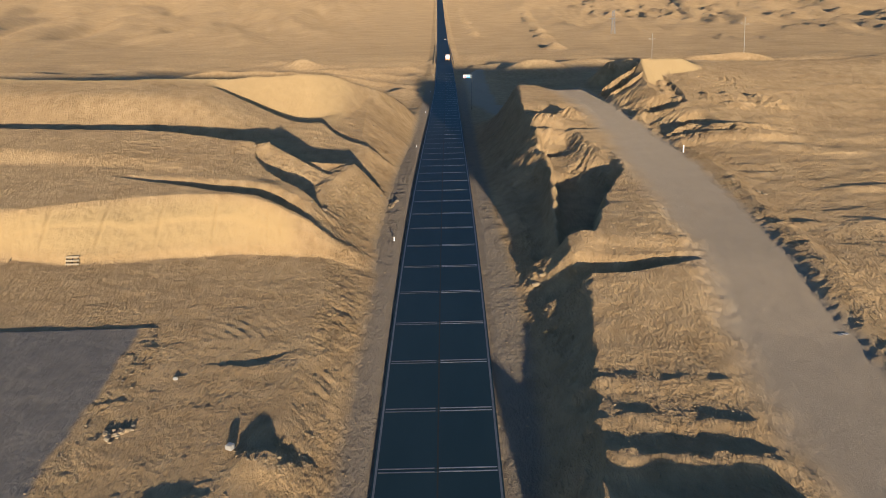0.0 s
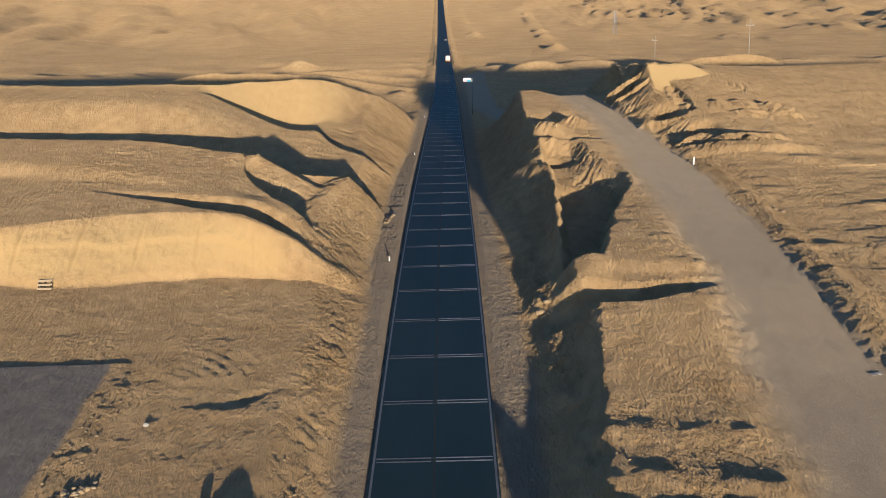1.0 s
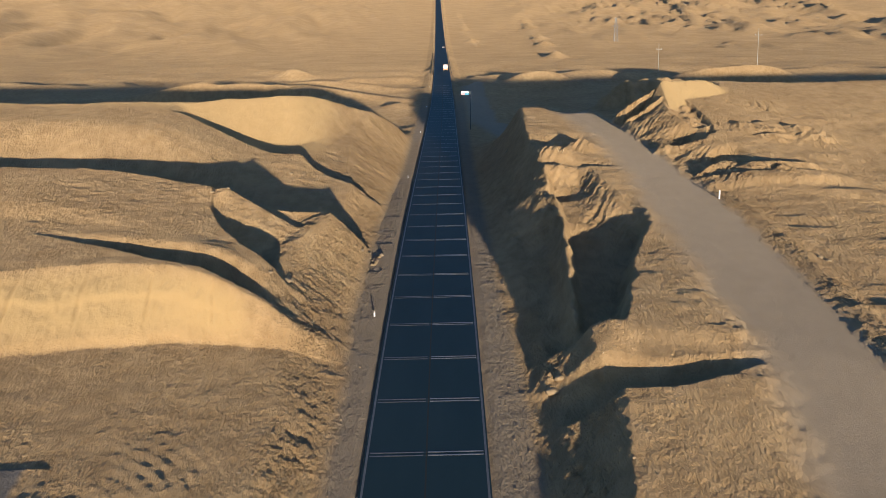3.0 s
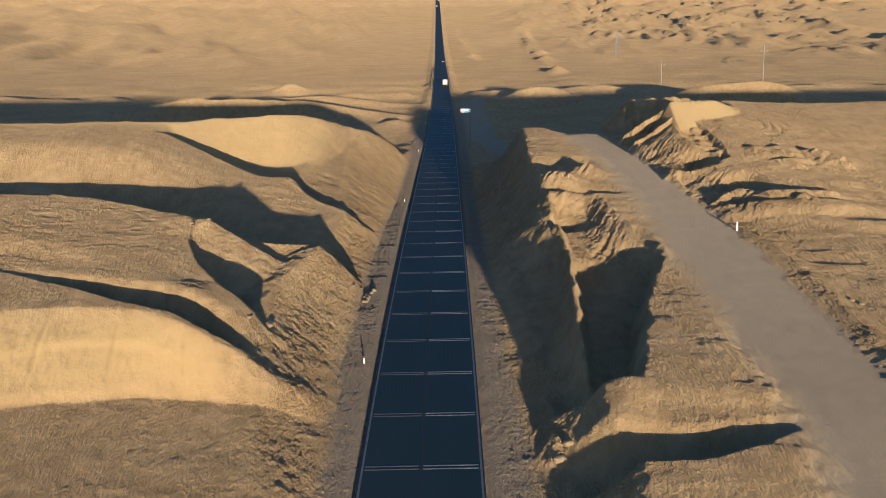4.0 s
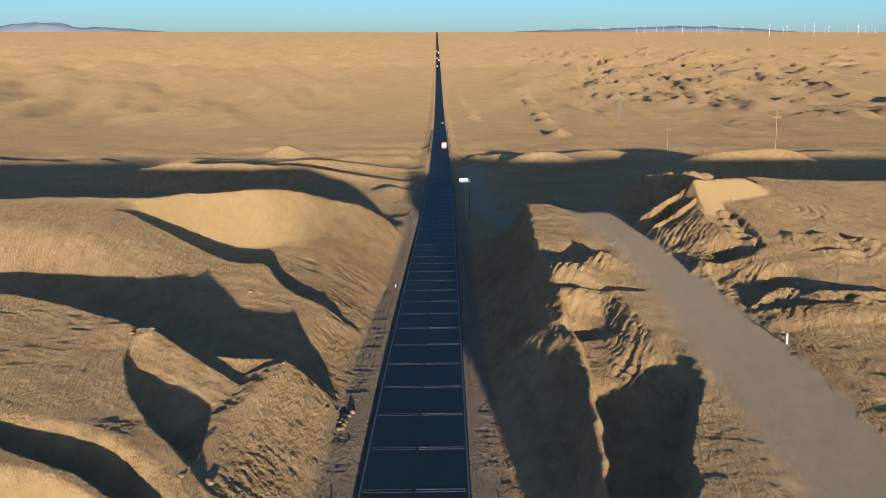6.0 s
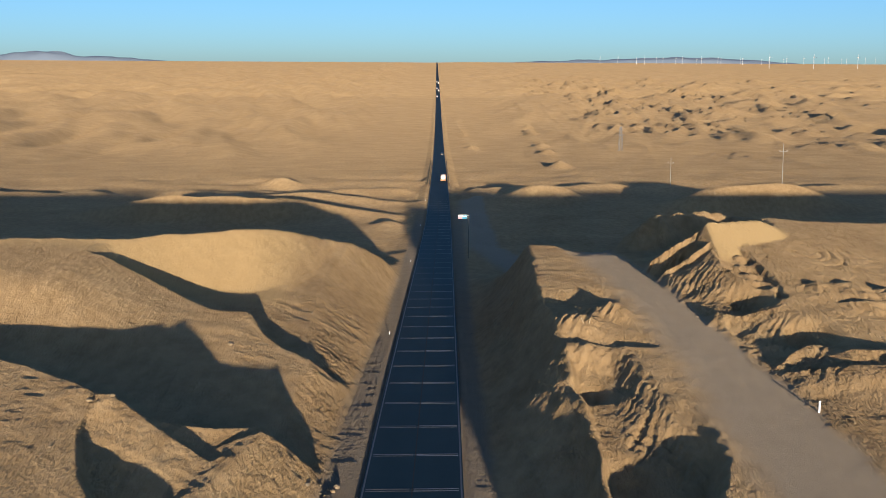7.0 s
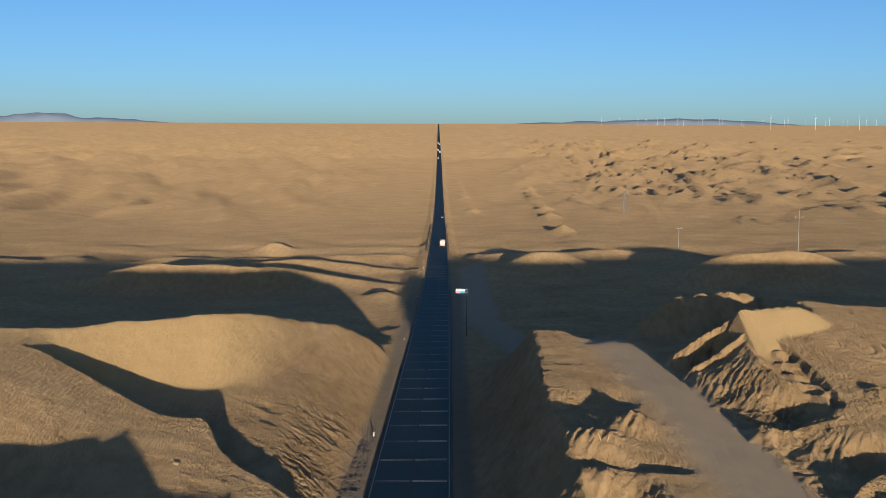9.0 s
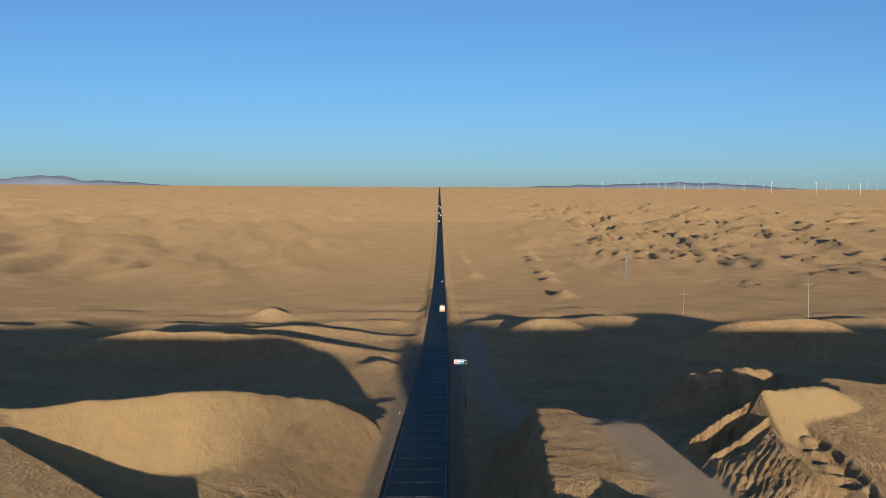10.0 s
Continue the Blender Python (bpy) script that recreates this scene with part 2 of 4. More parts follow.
    gully = third - 1.1 * ss(0, 4, y - np.maximum(lip2, lip2b)) * (1 - ss(6, 15, y - np.maximum(lip2, lip2b)))
    z = blend(z, np.where(x > -23, shelf, gully), ss(0, 1.3, y - lip2))
    z = blend(z, gully, ss(0, 1.6, y - np.maximum(lip2, lip2b)))
    rim = crest(x, y + 0.5 * wob, [(-25.7, 78.4, 6.1), (-22.5, 76.3, 6.3), (-20.4, 75.3, 6.8), (-19.4, 75.2, 5.7), (-18.5, 75.0, 5.1), (-16.5, 75.3, 4.5), (-14.2, 75.3, 4.1), (-10.5, 76, 3.7)], 0.36, 1.5)
    z = soft_max(z, rim + 0.22 * wob, 0.25)
    # third lip, the gully under the dune, and the dune
    lip3 = line(x, (-50, 104), (-38.5, 107), (-36.6, 106.7), (-32, 105.2), (-27.2, 103.4), (-22.9, 101.3), (-18.8, 100.9), (-17.4, 98.6), (-16.1, 96.2), (-13.2, 93.6), (-10.5, 92), soft=0.5) + 0.3 * wob
    dip = line(x, (-38.2, 0), (-36.4, 1.6), (-33, 3.0), (-27, 2.3), (-20, 1.7), (-14, 1.4), (-10, 0.8))
    crest_y = line(x, (-90, 116), (-60, 110), (-38, 112), (-33.2, 114.7), (-28, 117.5), (-22.2, 121), (-18.3, 127), (-14, 137), (-8, 148)) + wob2 * 0.35
    crest_z = line(x, (-120, 7), (-60, 8.3), (-38, 8.0), (-33.2, 7.7), (-27, 7.5), (-22.2, 6.8), (-18.3, 4.8), (-14, 0.5), (-8, -4.5)) + 0.2 * wob2
    steep = line(x, (-60, 0.15), (-40, 0.3), (-35, 0.7), (-31, 0.85), (-24, 0.80), (-20, 0.40), (-17, 0.15), (-12, 0.12))
    dune = soft_min(crest_z - steep * np.maximum(crest_y - y, 0), crest_z - 0.42 * np.maximum(y - crest_y, 0), 0.4)
    under = soft_max(third - dip, dune, 0.5)
    z = blend(z, under, ss(0, 1.0, y - lip3))
    z = np.where(y > crest_y, np.minimum(z, crest_z - 0.42 * (y - crest_y)), z)
    # washed-out ribs across the slope between dune and road
    rib = ridged((y + 0.45 * x + 0.9 * wob) / 2.0, (x - 0.4 * y) / 7, 3, 87) - 0.5
    z = z + 0.17 * rib * ss(-23, -16, x) * ss(82, 88, y) * ss(140, 126, y) * np.clip(0.7 + fbm(x / 5, y / 5, 2, 88), 0.1, 1.3)
    # wheel marks on the platform and on the second bank
    turn = np.hypot(x + 19.0, y - 37.0)
    z = z + 0.05 * np.sin(turn * 8) * np.exp(-(((x + 14.5) / 3.4) ** 2 + ((y - 42.0) / 3.0) ** 2)) * np.clip(0.6 + vnoise(x, y, 33), 0, 1)
    marks = ss(66, 69, y) * ss(84, 79, y) * ss(-20, -24, x)
    z = z + marks * 0.10 * (ridged((y + 0.25 * x) / 1.1, (x - 0.2 * y) / 3.0, 2, 34) - 0.5)
    # earth heap beside the cutting, at the near end
    z = z + 0.62 * np.exp(-((np.abs(x + 8.9) / 2.2) ** 6 + (np.abs(y - 28.5) / 1.15) ** 3)) * (1 + 0.10 * fbm(x / 0.8, y / 0.8, 3, 31))
    z = z + 0.35 * np.exp(-(((x + 13) / 2.5) ** 2 + ((y - 25.0) / 1.4) ** 2)) * (1 + 0.2 * fbm(x, y, 3, 32))
    z = z - 0.22 * np.exp(-(((x + 11.8) / 0.9) ** 2 + ((y - 38.6 - 0.4 * (x + 12)) / 0.5) ** 2)) + 0.10 * np.exp(-(((x + 13.0) / 1.8) ** 2 + ((y - 37.4) / 0.6) ** 2))
    return z, lot, wob, face


def right_land(x, y):
    calmer = 0.5 * fbm(x / 3.0, y / 3.0, 3, 41)
    wob = calmer + 0.22 * fbm(x / 0.7, y / 0.7, 2, 43)
    along = line(y, (0, 1.0), (20, 1.5), (36, 2.0), (42, 2.6), (47, 3.35), (60, 3.25), (72, 3.5), (85, 3.9), (105, 4.1), (118, 3.5), (127, 2.9), (150, 2.5))
    z = along + 0.07 * fbm(x / 5, y / 2.0, 2, 42, 0.4)
    # heaps in rows at the near end
    heap = ss(8.5, 10.0, x) * ss(19.2, 17.8, x + 0.6 * calmer)
    for cy, h, s in ((34.4, 0.20, 0.8), (30.9, 0.26, 0.9), (27.7, 0.42, 0.9), (23.6, 1.0, 1.5), (20.0, 1.0, 1.5)):
        z = z + heap * h * np.exp(-((y - cy - 0.9 * calmer + 0.05 * (x - 14)) / s) ** 2) * (1 + 0.35 * calmer)
    # unseen mound, added to throw its shadow across the road's right edge
    z = z + 1.15 * np.exp(-((x - 7.4) / 1.5) ** 2 - ((y - 20.8) / 2.2) ** 2)
    # trench with a bright bank behind it
    lip = line(x, (8, 46.2), (12, 46.9), (16, 47.0), (20.4, 48.6), (23.3, 50.2)) + 0.2 * wob
    d = y - lip
    across = ss(24, 21, x)
    wide = line(x, (9, 4.2), (13, 3.2), (17, 2.6), (21, 1.6), (24, 0.8))
    z = z - across * line(x, (9, 2.2), (12, 1.5), (17, 1.1), (21, 0.5), (24, 0)) * ss(0, 0.7, d) * (1 - ss(0.5, 1.1, d / wide))
    z = z + across * 0.6 * ss(50.5, 53.0, y) * ss(68, 57, y) * ss(10.5, 13, x) + 0.4 * np.exp(-((x - 12.4) / 1.6) ** 2) * ss(49.5, 51.5, y) * ss(57, 54, y)
    # dug-out hollow beside the cutting
    edge = line(y, (52, 12.5), (54, 13.6), (57, 14.8), (60, 15.9), (65.6, 17.6), (70, 19.6), (73, 21.3)) + 0.5 * wob
    hollow = ss(0.4, -0.9, x - edge) * ss(53.2, 54.6, y - 0.1 * wob) * (1 - ss(70.5, 82.0, y + 0.35 * (x - 17) + 0.8 * wob))
    strip = np.exp(-((x - line(y, (54, 10.8), (60, 11.2), (66, 12.0), (76, 13.3)) - 0.5 * calmer) / 0.7) ** 2) * ss(54, 57, y)
    z = blend(z, 0.9 + 0.2 * wob + 1.9 * strip, hollow)
    z = z + 4 * hollow * (1 - hollow) * ss(69, 72, y) * 0.40 * (ridged((x * 0.9 + y * 0.5) / 1.5, (y - x) / 12, 3, 54) - 0.4)
    # striated bank that falls from the track's edge, and spoil mounds
    above = line(y, (70, 21.2), (78, 20.2), (88, 18.6), (92, 18.2)) + 0.6 * wob
    below = line(y, (70, 13.6), (76, 14.8), (86, 16.8), (92, 17.6)) + 0.5 * wob
    fell = np.clip((x - below) / np.maximum(above - below, 0.6), 0, 1)
    bands = 0.34 * (ridged((x * 0.9 + y * 0.35 + 0.5 * wob) / 1.9, (y - x) / 16, 2, 44) - 0.5) + 0.26 * (ridged((x - 0.7 * y + 0.5 * wob) / 0.7, (x + y) / 7, 2, 55) - 0.5)
    falls = ss(71, 75, y + 0.3 * (x - 17)) * ss(91, 86, y) * ss(12.8, 14.0, x)
    z = blend(z, blend(2.35 + 0.10 * wob, z, fell), falls) + falls * ss(0, 0.2, fell) * ss(1.0, 0.75, fell) * bands
    for cx, cy, h, sx, sy in ((15.0, 93.5, 1.3, 2.4, 1.7), (18.8, 96.5, 1.1, 2.2, 1.6), (14.6, 88.2, 0.9, 2.0, 1.8), (20.6, 74.3, 0.5, 1.2, 1.4)):
        z = z + h * np.exp(-((x - cx) / sx) ** 2 - ((y - cy) / sy) ** 2) * (1 + 0.5 * wob + 0.35 * (ridged((x - 0.7 * y) / 1.0, (x + y) / 6, 2, 60) - 0.5))
    z = z - 0.7 * np.exp(-((y - 101.5 - 0.15 * (x - 17)) / 1.6) ** 2) * ss(11, 13.5, x) * ss(22, 19, x)
    z = z - 1.1 * np.exp(-((y - 83.3 - 0.2 * (x - 14)) / 1.3) ** 2) * ss(16.5, 14.5, x) * ss(11.8, 13.2, x)
    z = z - 0.45 * np.exp(-((y - 90.6 + 0.15 * (x - 16)) / 0.8) ** 2) * ss(12.5, 14, x) * ss(23, 20, x)
    # the plateau further right: its broken edge, the rilled slope under it and the sloping slab at its head
    ledge = line(y, (60, 60), (76, 50), (80, 36), (84, 34.5), (88.5, 37.3), (90.6, 37.0), (92.4, 35.6), (95.4, 34.7), (97.9, 35.9), (100.2, 33.6), (103.5, 32.7), (108.5, 33.0), (111, 36), (115, 42), (119, 45), (135, 45), soft=0.5) + 0.55 * wob
    brink = line(y, (76, 3.7), (84, 4.5), (89, 4.9), (92.4, 5.3), (95.4, 5.8), (97.9, 6.0), (100.2, 6.5), (103.5, 6.9), (109, 7.6), (113, 7.6), (122, 7.6), (130, 6.0))
    foot = line(y, (76, 33), (84, 30.5), (90, 30.2), (100, 27.6), (106.5, 25.8), (108, 28.5), (111, 33), (115, 38), (119, 42), (135, 42)) + 0.6 * wob
    onto = np.clip((x - foot) / np.maximum(ledge - foot, 0.5), 0, 1)
    inner = line(y, (88, 38), (95.5, 36), (98.9, 36.4), (105.5, 36.6), (109, 35.4), soft=0.4) + 0.5 * wob
    top = brink + 0.045 * np.clip(ledge + 3 - x, -12, 0) * ss(118, 108, y)
    terrace = ss(-0.3, 0.3, x - ledge) * ss(0.4, -0.2, x - inner) * ss(95.5, 98, y) * ss(109, 107.5, y)
    top = top - terrace * (0.55 + 0.5 * vnoise(x / 1.6, y / 1.6, 56))
    z = blend(z, top, np.where(y > 76, onto, 0))
    slope = 4 * onto * (1 - onto) * ss(78, 84, y) * ss(112, 108, y)
    turn = 0.8 * fbm(x / 3, y / 3, 2, 57)
    z = z + slope * (0.18 * (ridged((x - y + turn) / 2.6, (x + y) / 16, 2, 46) - 0.5) + 0.22 * (ridged((x - 0.9 * y + 0.6 * turn) / 0.8, (x + y) / 9, 3, 53) - 0.5))
    slab = crest(x, y, [(33.6, 111.8, 9.6), (40.6, 114.5, 9.3), (44.9, 116.4, 7.6)], 0.50, 1.3)
    slab = slab - 1.5 * np.maximum(33.2 - x, 0)
    # mask that puts the slab's sunlit brightness into its colour
    sunlit = ss(-0.2, 0.1, slab - z) * ss(32.8, 33.6, x) * ss(105, 107, y)
    z = soft_max(z, slab, 0.15)
    cracks = 0.24 * (ridged((x - 0.9 * y) / 0.9, (x + y) / 8, 3, 58) - 0.5)
    for spur in ([(34, 112, 9.2), (31.5, 112.1, 7.7), (28.4, 111.3, 6.0), (27.5, 111, 4.2)], [(33.1, 109, 8.1), (29.5, 107.6, 6.0), (25.9, 106.9, 4.0)]):
        z = soft_max(z, crest(x, y + 0.4 * wob, spur, 0.95, 1.6) + cracks, 0.15)
    # crests that stand out of the plateau and round the pits below its edge
    low = [([(31.0, 125.6, 6.8), (32.3, 126, 7.4), (34, 127, 6.9), (36, 128, 7.3), (37, 128.2, 6.8), (39, 128.6, 7.4), (42.5, 129.5, 6.7), (45, 131, 5.6)], 0.9, 0.9),
           ([(37.6, 98.6, 5.9), (40.2, 98.7, 6.5), (41.4, 98.2, 6.0), (43.6, 98.6, 6.6), (45, 97.6, 6.1), (47, 97.4, 6.5), (49.5, 94.5, 5.8)], 0.30, 1.0),
           ([(40, 95.4, 5.7), (43, 95.0, 6.0), (46, 95.6, 5.6)], 0.35, 0.8),
           ([(36.4, 85.6, 5.2), (39, 84.8, 5.5), (43, 85.6, 5.0)], 0.45, 0.9),
           ([(30.2, 84.6, 4.4), (32.4, 86.6, 4.7), (34.8, 87.4, 5.0)], 0.6, 1.1),
           ([(28.0, 95.5, 4.6), (31, 94.0, 5.0), (34.8, 94.6, 5.7)], 0.5, 1.1)]
    for pts, front, back in low:
        z = soft_max(z, crest(x + 0.6 * wob, y + 0.8 * wob, pts, front, back) + 0.25 * wob, 0.2)
    z = z - 1.5 * np.exp(-(np.abs((x - 35.4) / 1.9) ** 3 + np.abs((y - 89.8) / 1.7) ** 3)) - 1.2 * np.exp(-(np.abs((x - 33.2) / 1.7) ** 3 + np.abs((y - 97.3) / 1.8) ** 3))
    gut = np.exp(-((x - line(y, (80, 30.3), (90, 30.5), (104, 27.2), (120, 25.5))) / 2.4) ** 2) * ss(79, 84, y) * ss(122, 112, y)
    z = z + gut * (0.24 * fbm(x / 1.8, y / 1.8, 2, 45) + 0.07 * fbm(x / 0.6, y / 0.4, 2, 59) - 0.1)
    # berm along the track, step behind the marker post
    berm = np.exp(-((x - line(y, (0, 30.2), (40, 30.8), (55, 31.4), (70, 32.0), (78, 31.0))) / 0.9) ** 2) * ss(80, 76, y)
    z = z + berm * (0.30 + 0.05 * fbm(x / 0.7, y / 0.45, 3, 47))
    z = z + 0.55 * ss(80, 81.5, y - 0.03 * (x - 30) + 0.5 * wob) * ss(84.5, 83, y) * ss(29, 31, x) * ss(48, 42, x)
    # rough streaked ground right of the berm
    rough = ss(32, 34, x)
    z = z + rough * ss(110, 100, y) * (0.11 * fbm(x / 6, y / 2.6, 3, 48, 0.4) + 0.24 * np.maximum(fbm(x / 9 + 3, y / 3.5, 2, 49, 0.35), 0))
    # graded track
    tl = line(y, (0, 19.6), (30, 20.3), (42, 20.9), (50, 22.5), (58, 22.3), (72, 22.8), (85, 23.0), (100, 22.4), (120, 20.6), (150, 16), (180, 8))
    tr = line(y, (0, 28.6), (40, 29.0), (55, 29.6), (70, 30.0), (78, 29.6), (90, 28.4), (104, 27.2), (122, 25.4), (150, 23), (180, 15))
    tz = line(y, (0, 0.9), (20, 1.2), (39, 1.75), (50, 2.9), (60, 3.1), (72, 3.4), (90, 3.8), (105, 3.8), (120, 3.1), (130, 1.4), (150, -4), (180, -11))
    track = ss(-2.6, 1.2, x - tl + 1.2 * wob) * ss(0.9, -0.5, x - tr + 0.9 * wob)
    z = blend(z, tz + 0.02 * fbm(x / 2.5, y / 2, 3, 50), track)
    # ruts left by wheels: rings on the plateau, lines along the track
    for cx, cy, r in ((43.8, 108.2, 1.4), (44.2, 108.5, 2.1), (44.6, 108.2, 2.8), (50, 108.5, 1.6), (50.4, 108.8, 2.4), (49.6, 107, 3.6)):
        z = z - 0.12 * np.exp(-((np.hypot(x - cx, (y - cy) * 0.7) - r) / 0.2) ** 2) * ss(-0.4, 0.2, cy - y + 0.6 * vnoise(x, y, 36))
    z = z + track * 0.008 * np.sin((x - tl) * 3.2 + vnoise(x / 6, y / 6, 52))
    fall = line(x, (8, 127), (14, 126.5), (20, 126), (26, 124), (31, 131), (45, 132), (48, 121), (58, 119), (120, 124))
    z = np.where(y > fall, z - 0.55 * (y - fall) * (1 - 0.4 * track), z)
    return z, track, wob, sunlit


def valley(x, y):
    v = road_z(y) - line(np.abs(x), (0, 0.6), (8, 1.1), (30, 0.8), (200, 0.0))
    v = v + 1.5 * fbm(x / 45, y / 30, 3, 61) * ss(150, 190, y) * ss(420, 300, y)
    # low banks that catch the light, heaps, and steps on the far side
    for cx, sx, cy, sy, h in ((-66, 40, 229, 4.5, 7.4), (-30, 14, 238, 4, 1.2), (-60, 45, 262, 5, 3.0), (-13, 5, 212, 5, 1.6), (38, 13, 262, 7, 6.0), (12, 8, 254, 8, 2.5), (100, 26, 238, 6, 9.5)):
        v = v + h * np.exp(-(np.abs((x - cx) / sx)) ** 2.5 - ((y - cy - 3 * vnoise(x / 14, y / 14, 62)) / sy) ** 2)
    step = line(x, (-300, 285), (-115, 275), (-38, 293), (48, 292), (111, 289), (300, 288)) + 6 * fbm(x / 30, y / 60, 3, 63)
    v = v + 1.6 * np.exp(-((y - step) / 5.0) ** 2) * ss(9, 16, np.abs(x))
    # rows of heaps along old tracks across the plain
    for ax, ay, bx, by in ((66, 372, 86, 640), (86, 640, 122, 1040), (26, 455, 21, 800), (-150, 420, -60, 300)):
        t = np.clip(((x - ax) * (bx - ax) + (y - ay) * (by - ay)) / ((bx - ax) ** 2 + (by - ay) ** 2), 0, 1)
        off = np.hypot(x - ax - t * (bx - ax), (y - ay - t * (by - ay)) * 0.5)
        v = v + np.exp(-(off / 5) ** 2) * 3.6 * np.clip(vnoise(y / 16, x * 0 + ax, 69) * 1.6, 0, 1)
    # open desert: soft swells, and a field of small hills
    dist = np.hypot(x, y - 50)
    far = ss(300, 520, y) * ss(8, 60, np.abs(x))
    swell_l = fbm((0.95 * x + 0.25 * y) / 48, (0.95 * y - 0.25 * x) / 230, 4, 64) * 8
    lean = np.where(x > 0, 0.27, -0.20)
    along, athwart = lean * x + 0.98 * y, 0.98 * x - lean * y
    swell_r = fbm(athwart / 80, along / 300, 3, 68) * 4
    soft = np.where(x < 0, swell_l * ss(20, 200, -x), swell_r * ss(20, 120, x)) * ss(330, 600, y)
    patch = np.clip(0.55 + 0.9 * fbm(x / 70, y / 160, 2, 67), 0.1, 1.2)
    warp = 0.5 * vnoise(x / 26, y / 60, 66)
    hills = patch * (5 * fbm(athwart / 34, along / 120, 2, 166) + line(y, (450, 8), (800, 13), (1400, 20)) * np.maximum(0.5 - np.abs(vnoise(athwart / 15 + warp, along / 75, 165)) * 2, 0))
    hilly = ss(50, 190, x - 0.05 * y) * ss(380, 560, y) * ss(2400, 1600, y) + 0.35 * ss(-250, -420, x) * ss(420, 620, y) * ss(2000, 1200, y)
    v = v + far * soft * ss(4200, 2600, dist) + hills * hilly
    return v


def land(x, y):
    """Height of the ground, and how far it is track, gravel and gold (golden sand, and the slab's painted sunlight)."""
    x, y = np.asarray(x, float), np.asarray(y, float)
    x = x - road_x(y)
    out, track, lot, gold, rough, verge = valley(x, y), *(np.zeros_like(x) for i in range(5))
    near = (y < 262) & (np.abs(x) < 420)
    for side in (-1, 1):
        pick = near & ((x < 0) if side < 0 else (x >= 0))
        if pick.any():
            out[pick], track[pick], lot[pick], gold[pick], rough[pick], verge[pick] = near_land(x[pick], y[pick], out[pick], side)
    # the bed under the carriageway and its shoulders
    zr, ax = road_z(y), np.abs(x)
    far = ss(250, 262, y)
    out = blend(out, blend(zr - 0.12, out, ss(5.0, 9.0, ax)), far)
    out = blend(zr - 0.25, out, ss(3.75, 4.6, ax))
    return out, track, lot, gold, rough, verge


def near_land(x, y, v, side):
    zr = road_z(y)
    ax = np.abs(x)
    none = np.zeros_like(x)
    if side < 0:
        nat, lot, w, face = left_land(x, y)
        track = none
        foot = line(y, (0, 5.7), (52, 5.7), (62, 6.6), (96, 6.6), (120, 6.0), (200, 6.7)) + 0.35 * w
        edge = line(y, (0, 9.6), (26, 9.3), (42, 9.5), (49, 9.6), (54, 11.0), (57, 12.3), (64, 13.0), (68, 12.4), (72, 11.0), (75, 10.4), (82, 10.8), (91, 10.6),
                    (100, 12.6), (120, 14.5), (142, 13), (160, 12), (250, 12)) + 0.3 * w
    else:
        nat, track, w, sunlit = right_land(x, y)
        lot = face = none
        foot = line(y, (0, 5.0), (20, 4.8), (30, 5.9), (43, 6.5), (55, 6.4), (66, 5.8), (110, 5.7), (250, 7)) + 0.35 * w
        edge = line(y, (0, 8), (20, 7.2), (27, 8.8), (36, 10.2), (44, 11.6), (47, 12.3), (50, 11.2), (55, 11.5), (64, 11.6), (76, 13.2), (91, 13.1), (105, 13.0),
                    (122, 14.2), (160, 14), (250, 12)) + 0.4 * w
    nat = blend(soft_max(nat, v, 1.5), v, ss(200, 260, y))
    u = np.clip((ax - foot) / (edge - foot), 0, 1)
    verge = zr - 0.06 - 0.02 * np.maximum(ax - 4, 0)
    out = blend(verge, nat, u ** (0.9 if side < 0 else line(y, (48, 1.7), (60, 1.4), (100, 1.5), (115, 1.6))))
    # rills down the cut slopes
    cut = 4 * u * (1 - u) * ss(155, 135, y)
    high = np.clip((nat - verge) / 2.6, 0, 1.3)
    warp = 0.8 * fbm(x / 3, y / 3, 2, 77)
    rill = ridged((y - 0.8 * ax + warp) / 1.25, (ax + 0.7 * y) / 6.0, 3, 71) - 0.45
    rill = 0.75 * rill + 0.6 * (ridged((y - 0.8 * ax + 0.5 * warp) / 0.6, (ax + 0.7 * y) / 4.0, 2, 83) - 0.45)
    patch = np.clip(0.7 + fbm(x / 7, y / 7, 2, 78), 0.15, 1.4)
    out = out + cut * ss(0.02, 0.3, u) * high * (line(y, (52, 0.30), (62, 0.13), (80, 0.12), (95, 0.20), (130, 0.22)) * rill * patch + 0.05 * fbm(x / 1.1, y / 1.1, 4, 72, 0.6) + 0.05 * ss(60, 64, y) * ss(82, 77, y) * (ridged((y + 1.1 * ax + 0.4 * warp) / 0.55, (ax - y) / 5, 2, 85) - 0.5))
    if side > 0:   # bench part-way up the shaded slope
        out = out + 0.30 * cut * np.exp(-((ax - 8.3) / 0.7) ** 2) * (0.6 + fbm(x / 2, y / 3, 2, 73))
    # wheel ruts along the verges
    out = out + 0.014 * np.sin(ax * 11 + 2.5 * vnoise(x / 2, y / 9, 80)) * ss(4.4, 4.9, ax) * ss(foot + 0.6, foot - 0.2, ax) * np.clip(vnoise(x / 3, y / 7, 81) + 0.5, 0, 1)
    # fine unevenness, less on track, lot, dune and golden parts
    calm = np.clip(1 - track - 0.8 * lot, 0.12, 1) * ss(3.6, 5.5, ax) * ss(330, 150, y)
    gold, smooth = none, none
    if side < 0:
        gold = np.clip(face * (1 - face) * 5, 0, 1) * (y < 62) * ss(-12, -15, x)
        smooth = ss(106, 110, y) * ss(-15, -20, x)
    else:
        gold = sunlit
    calm = calm * (1 - 0.75 * smooth) * (1 - 0.5 * gold)
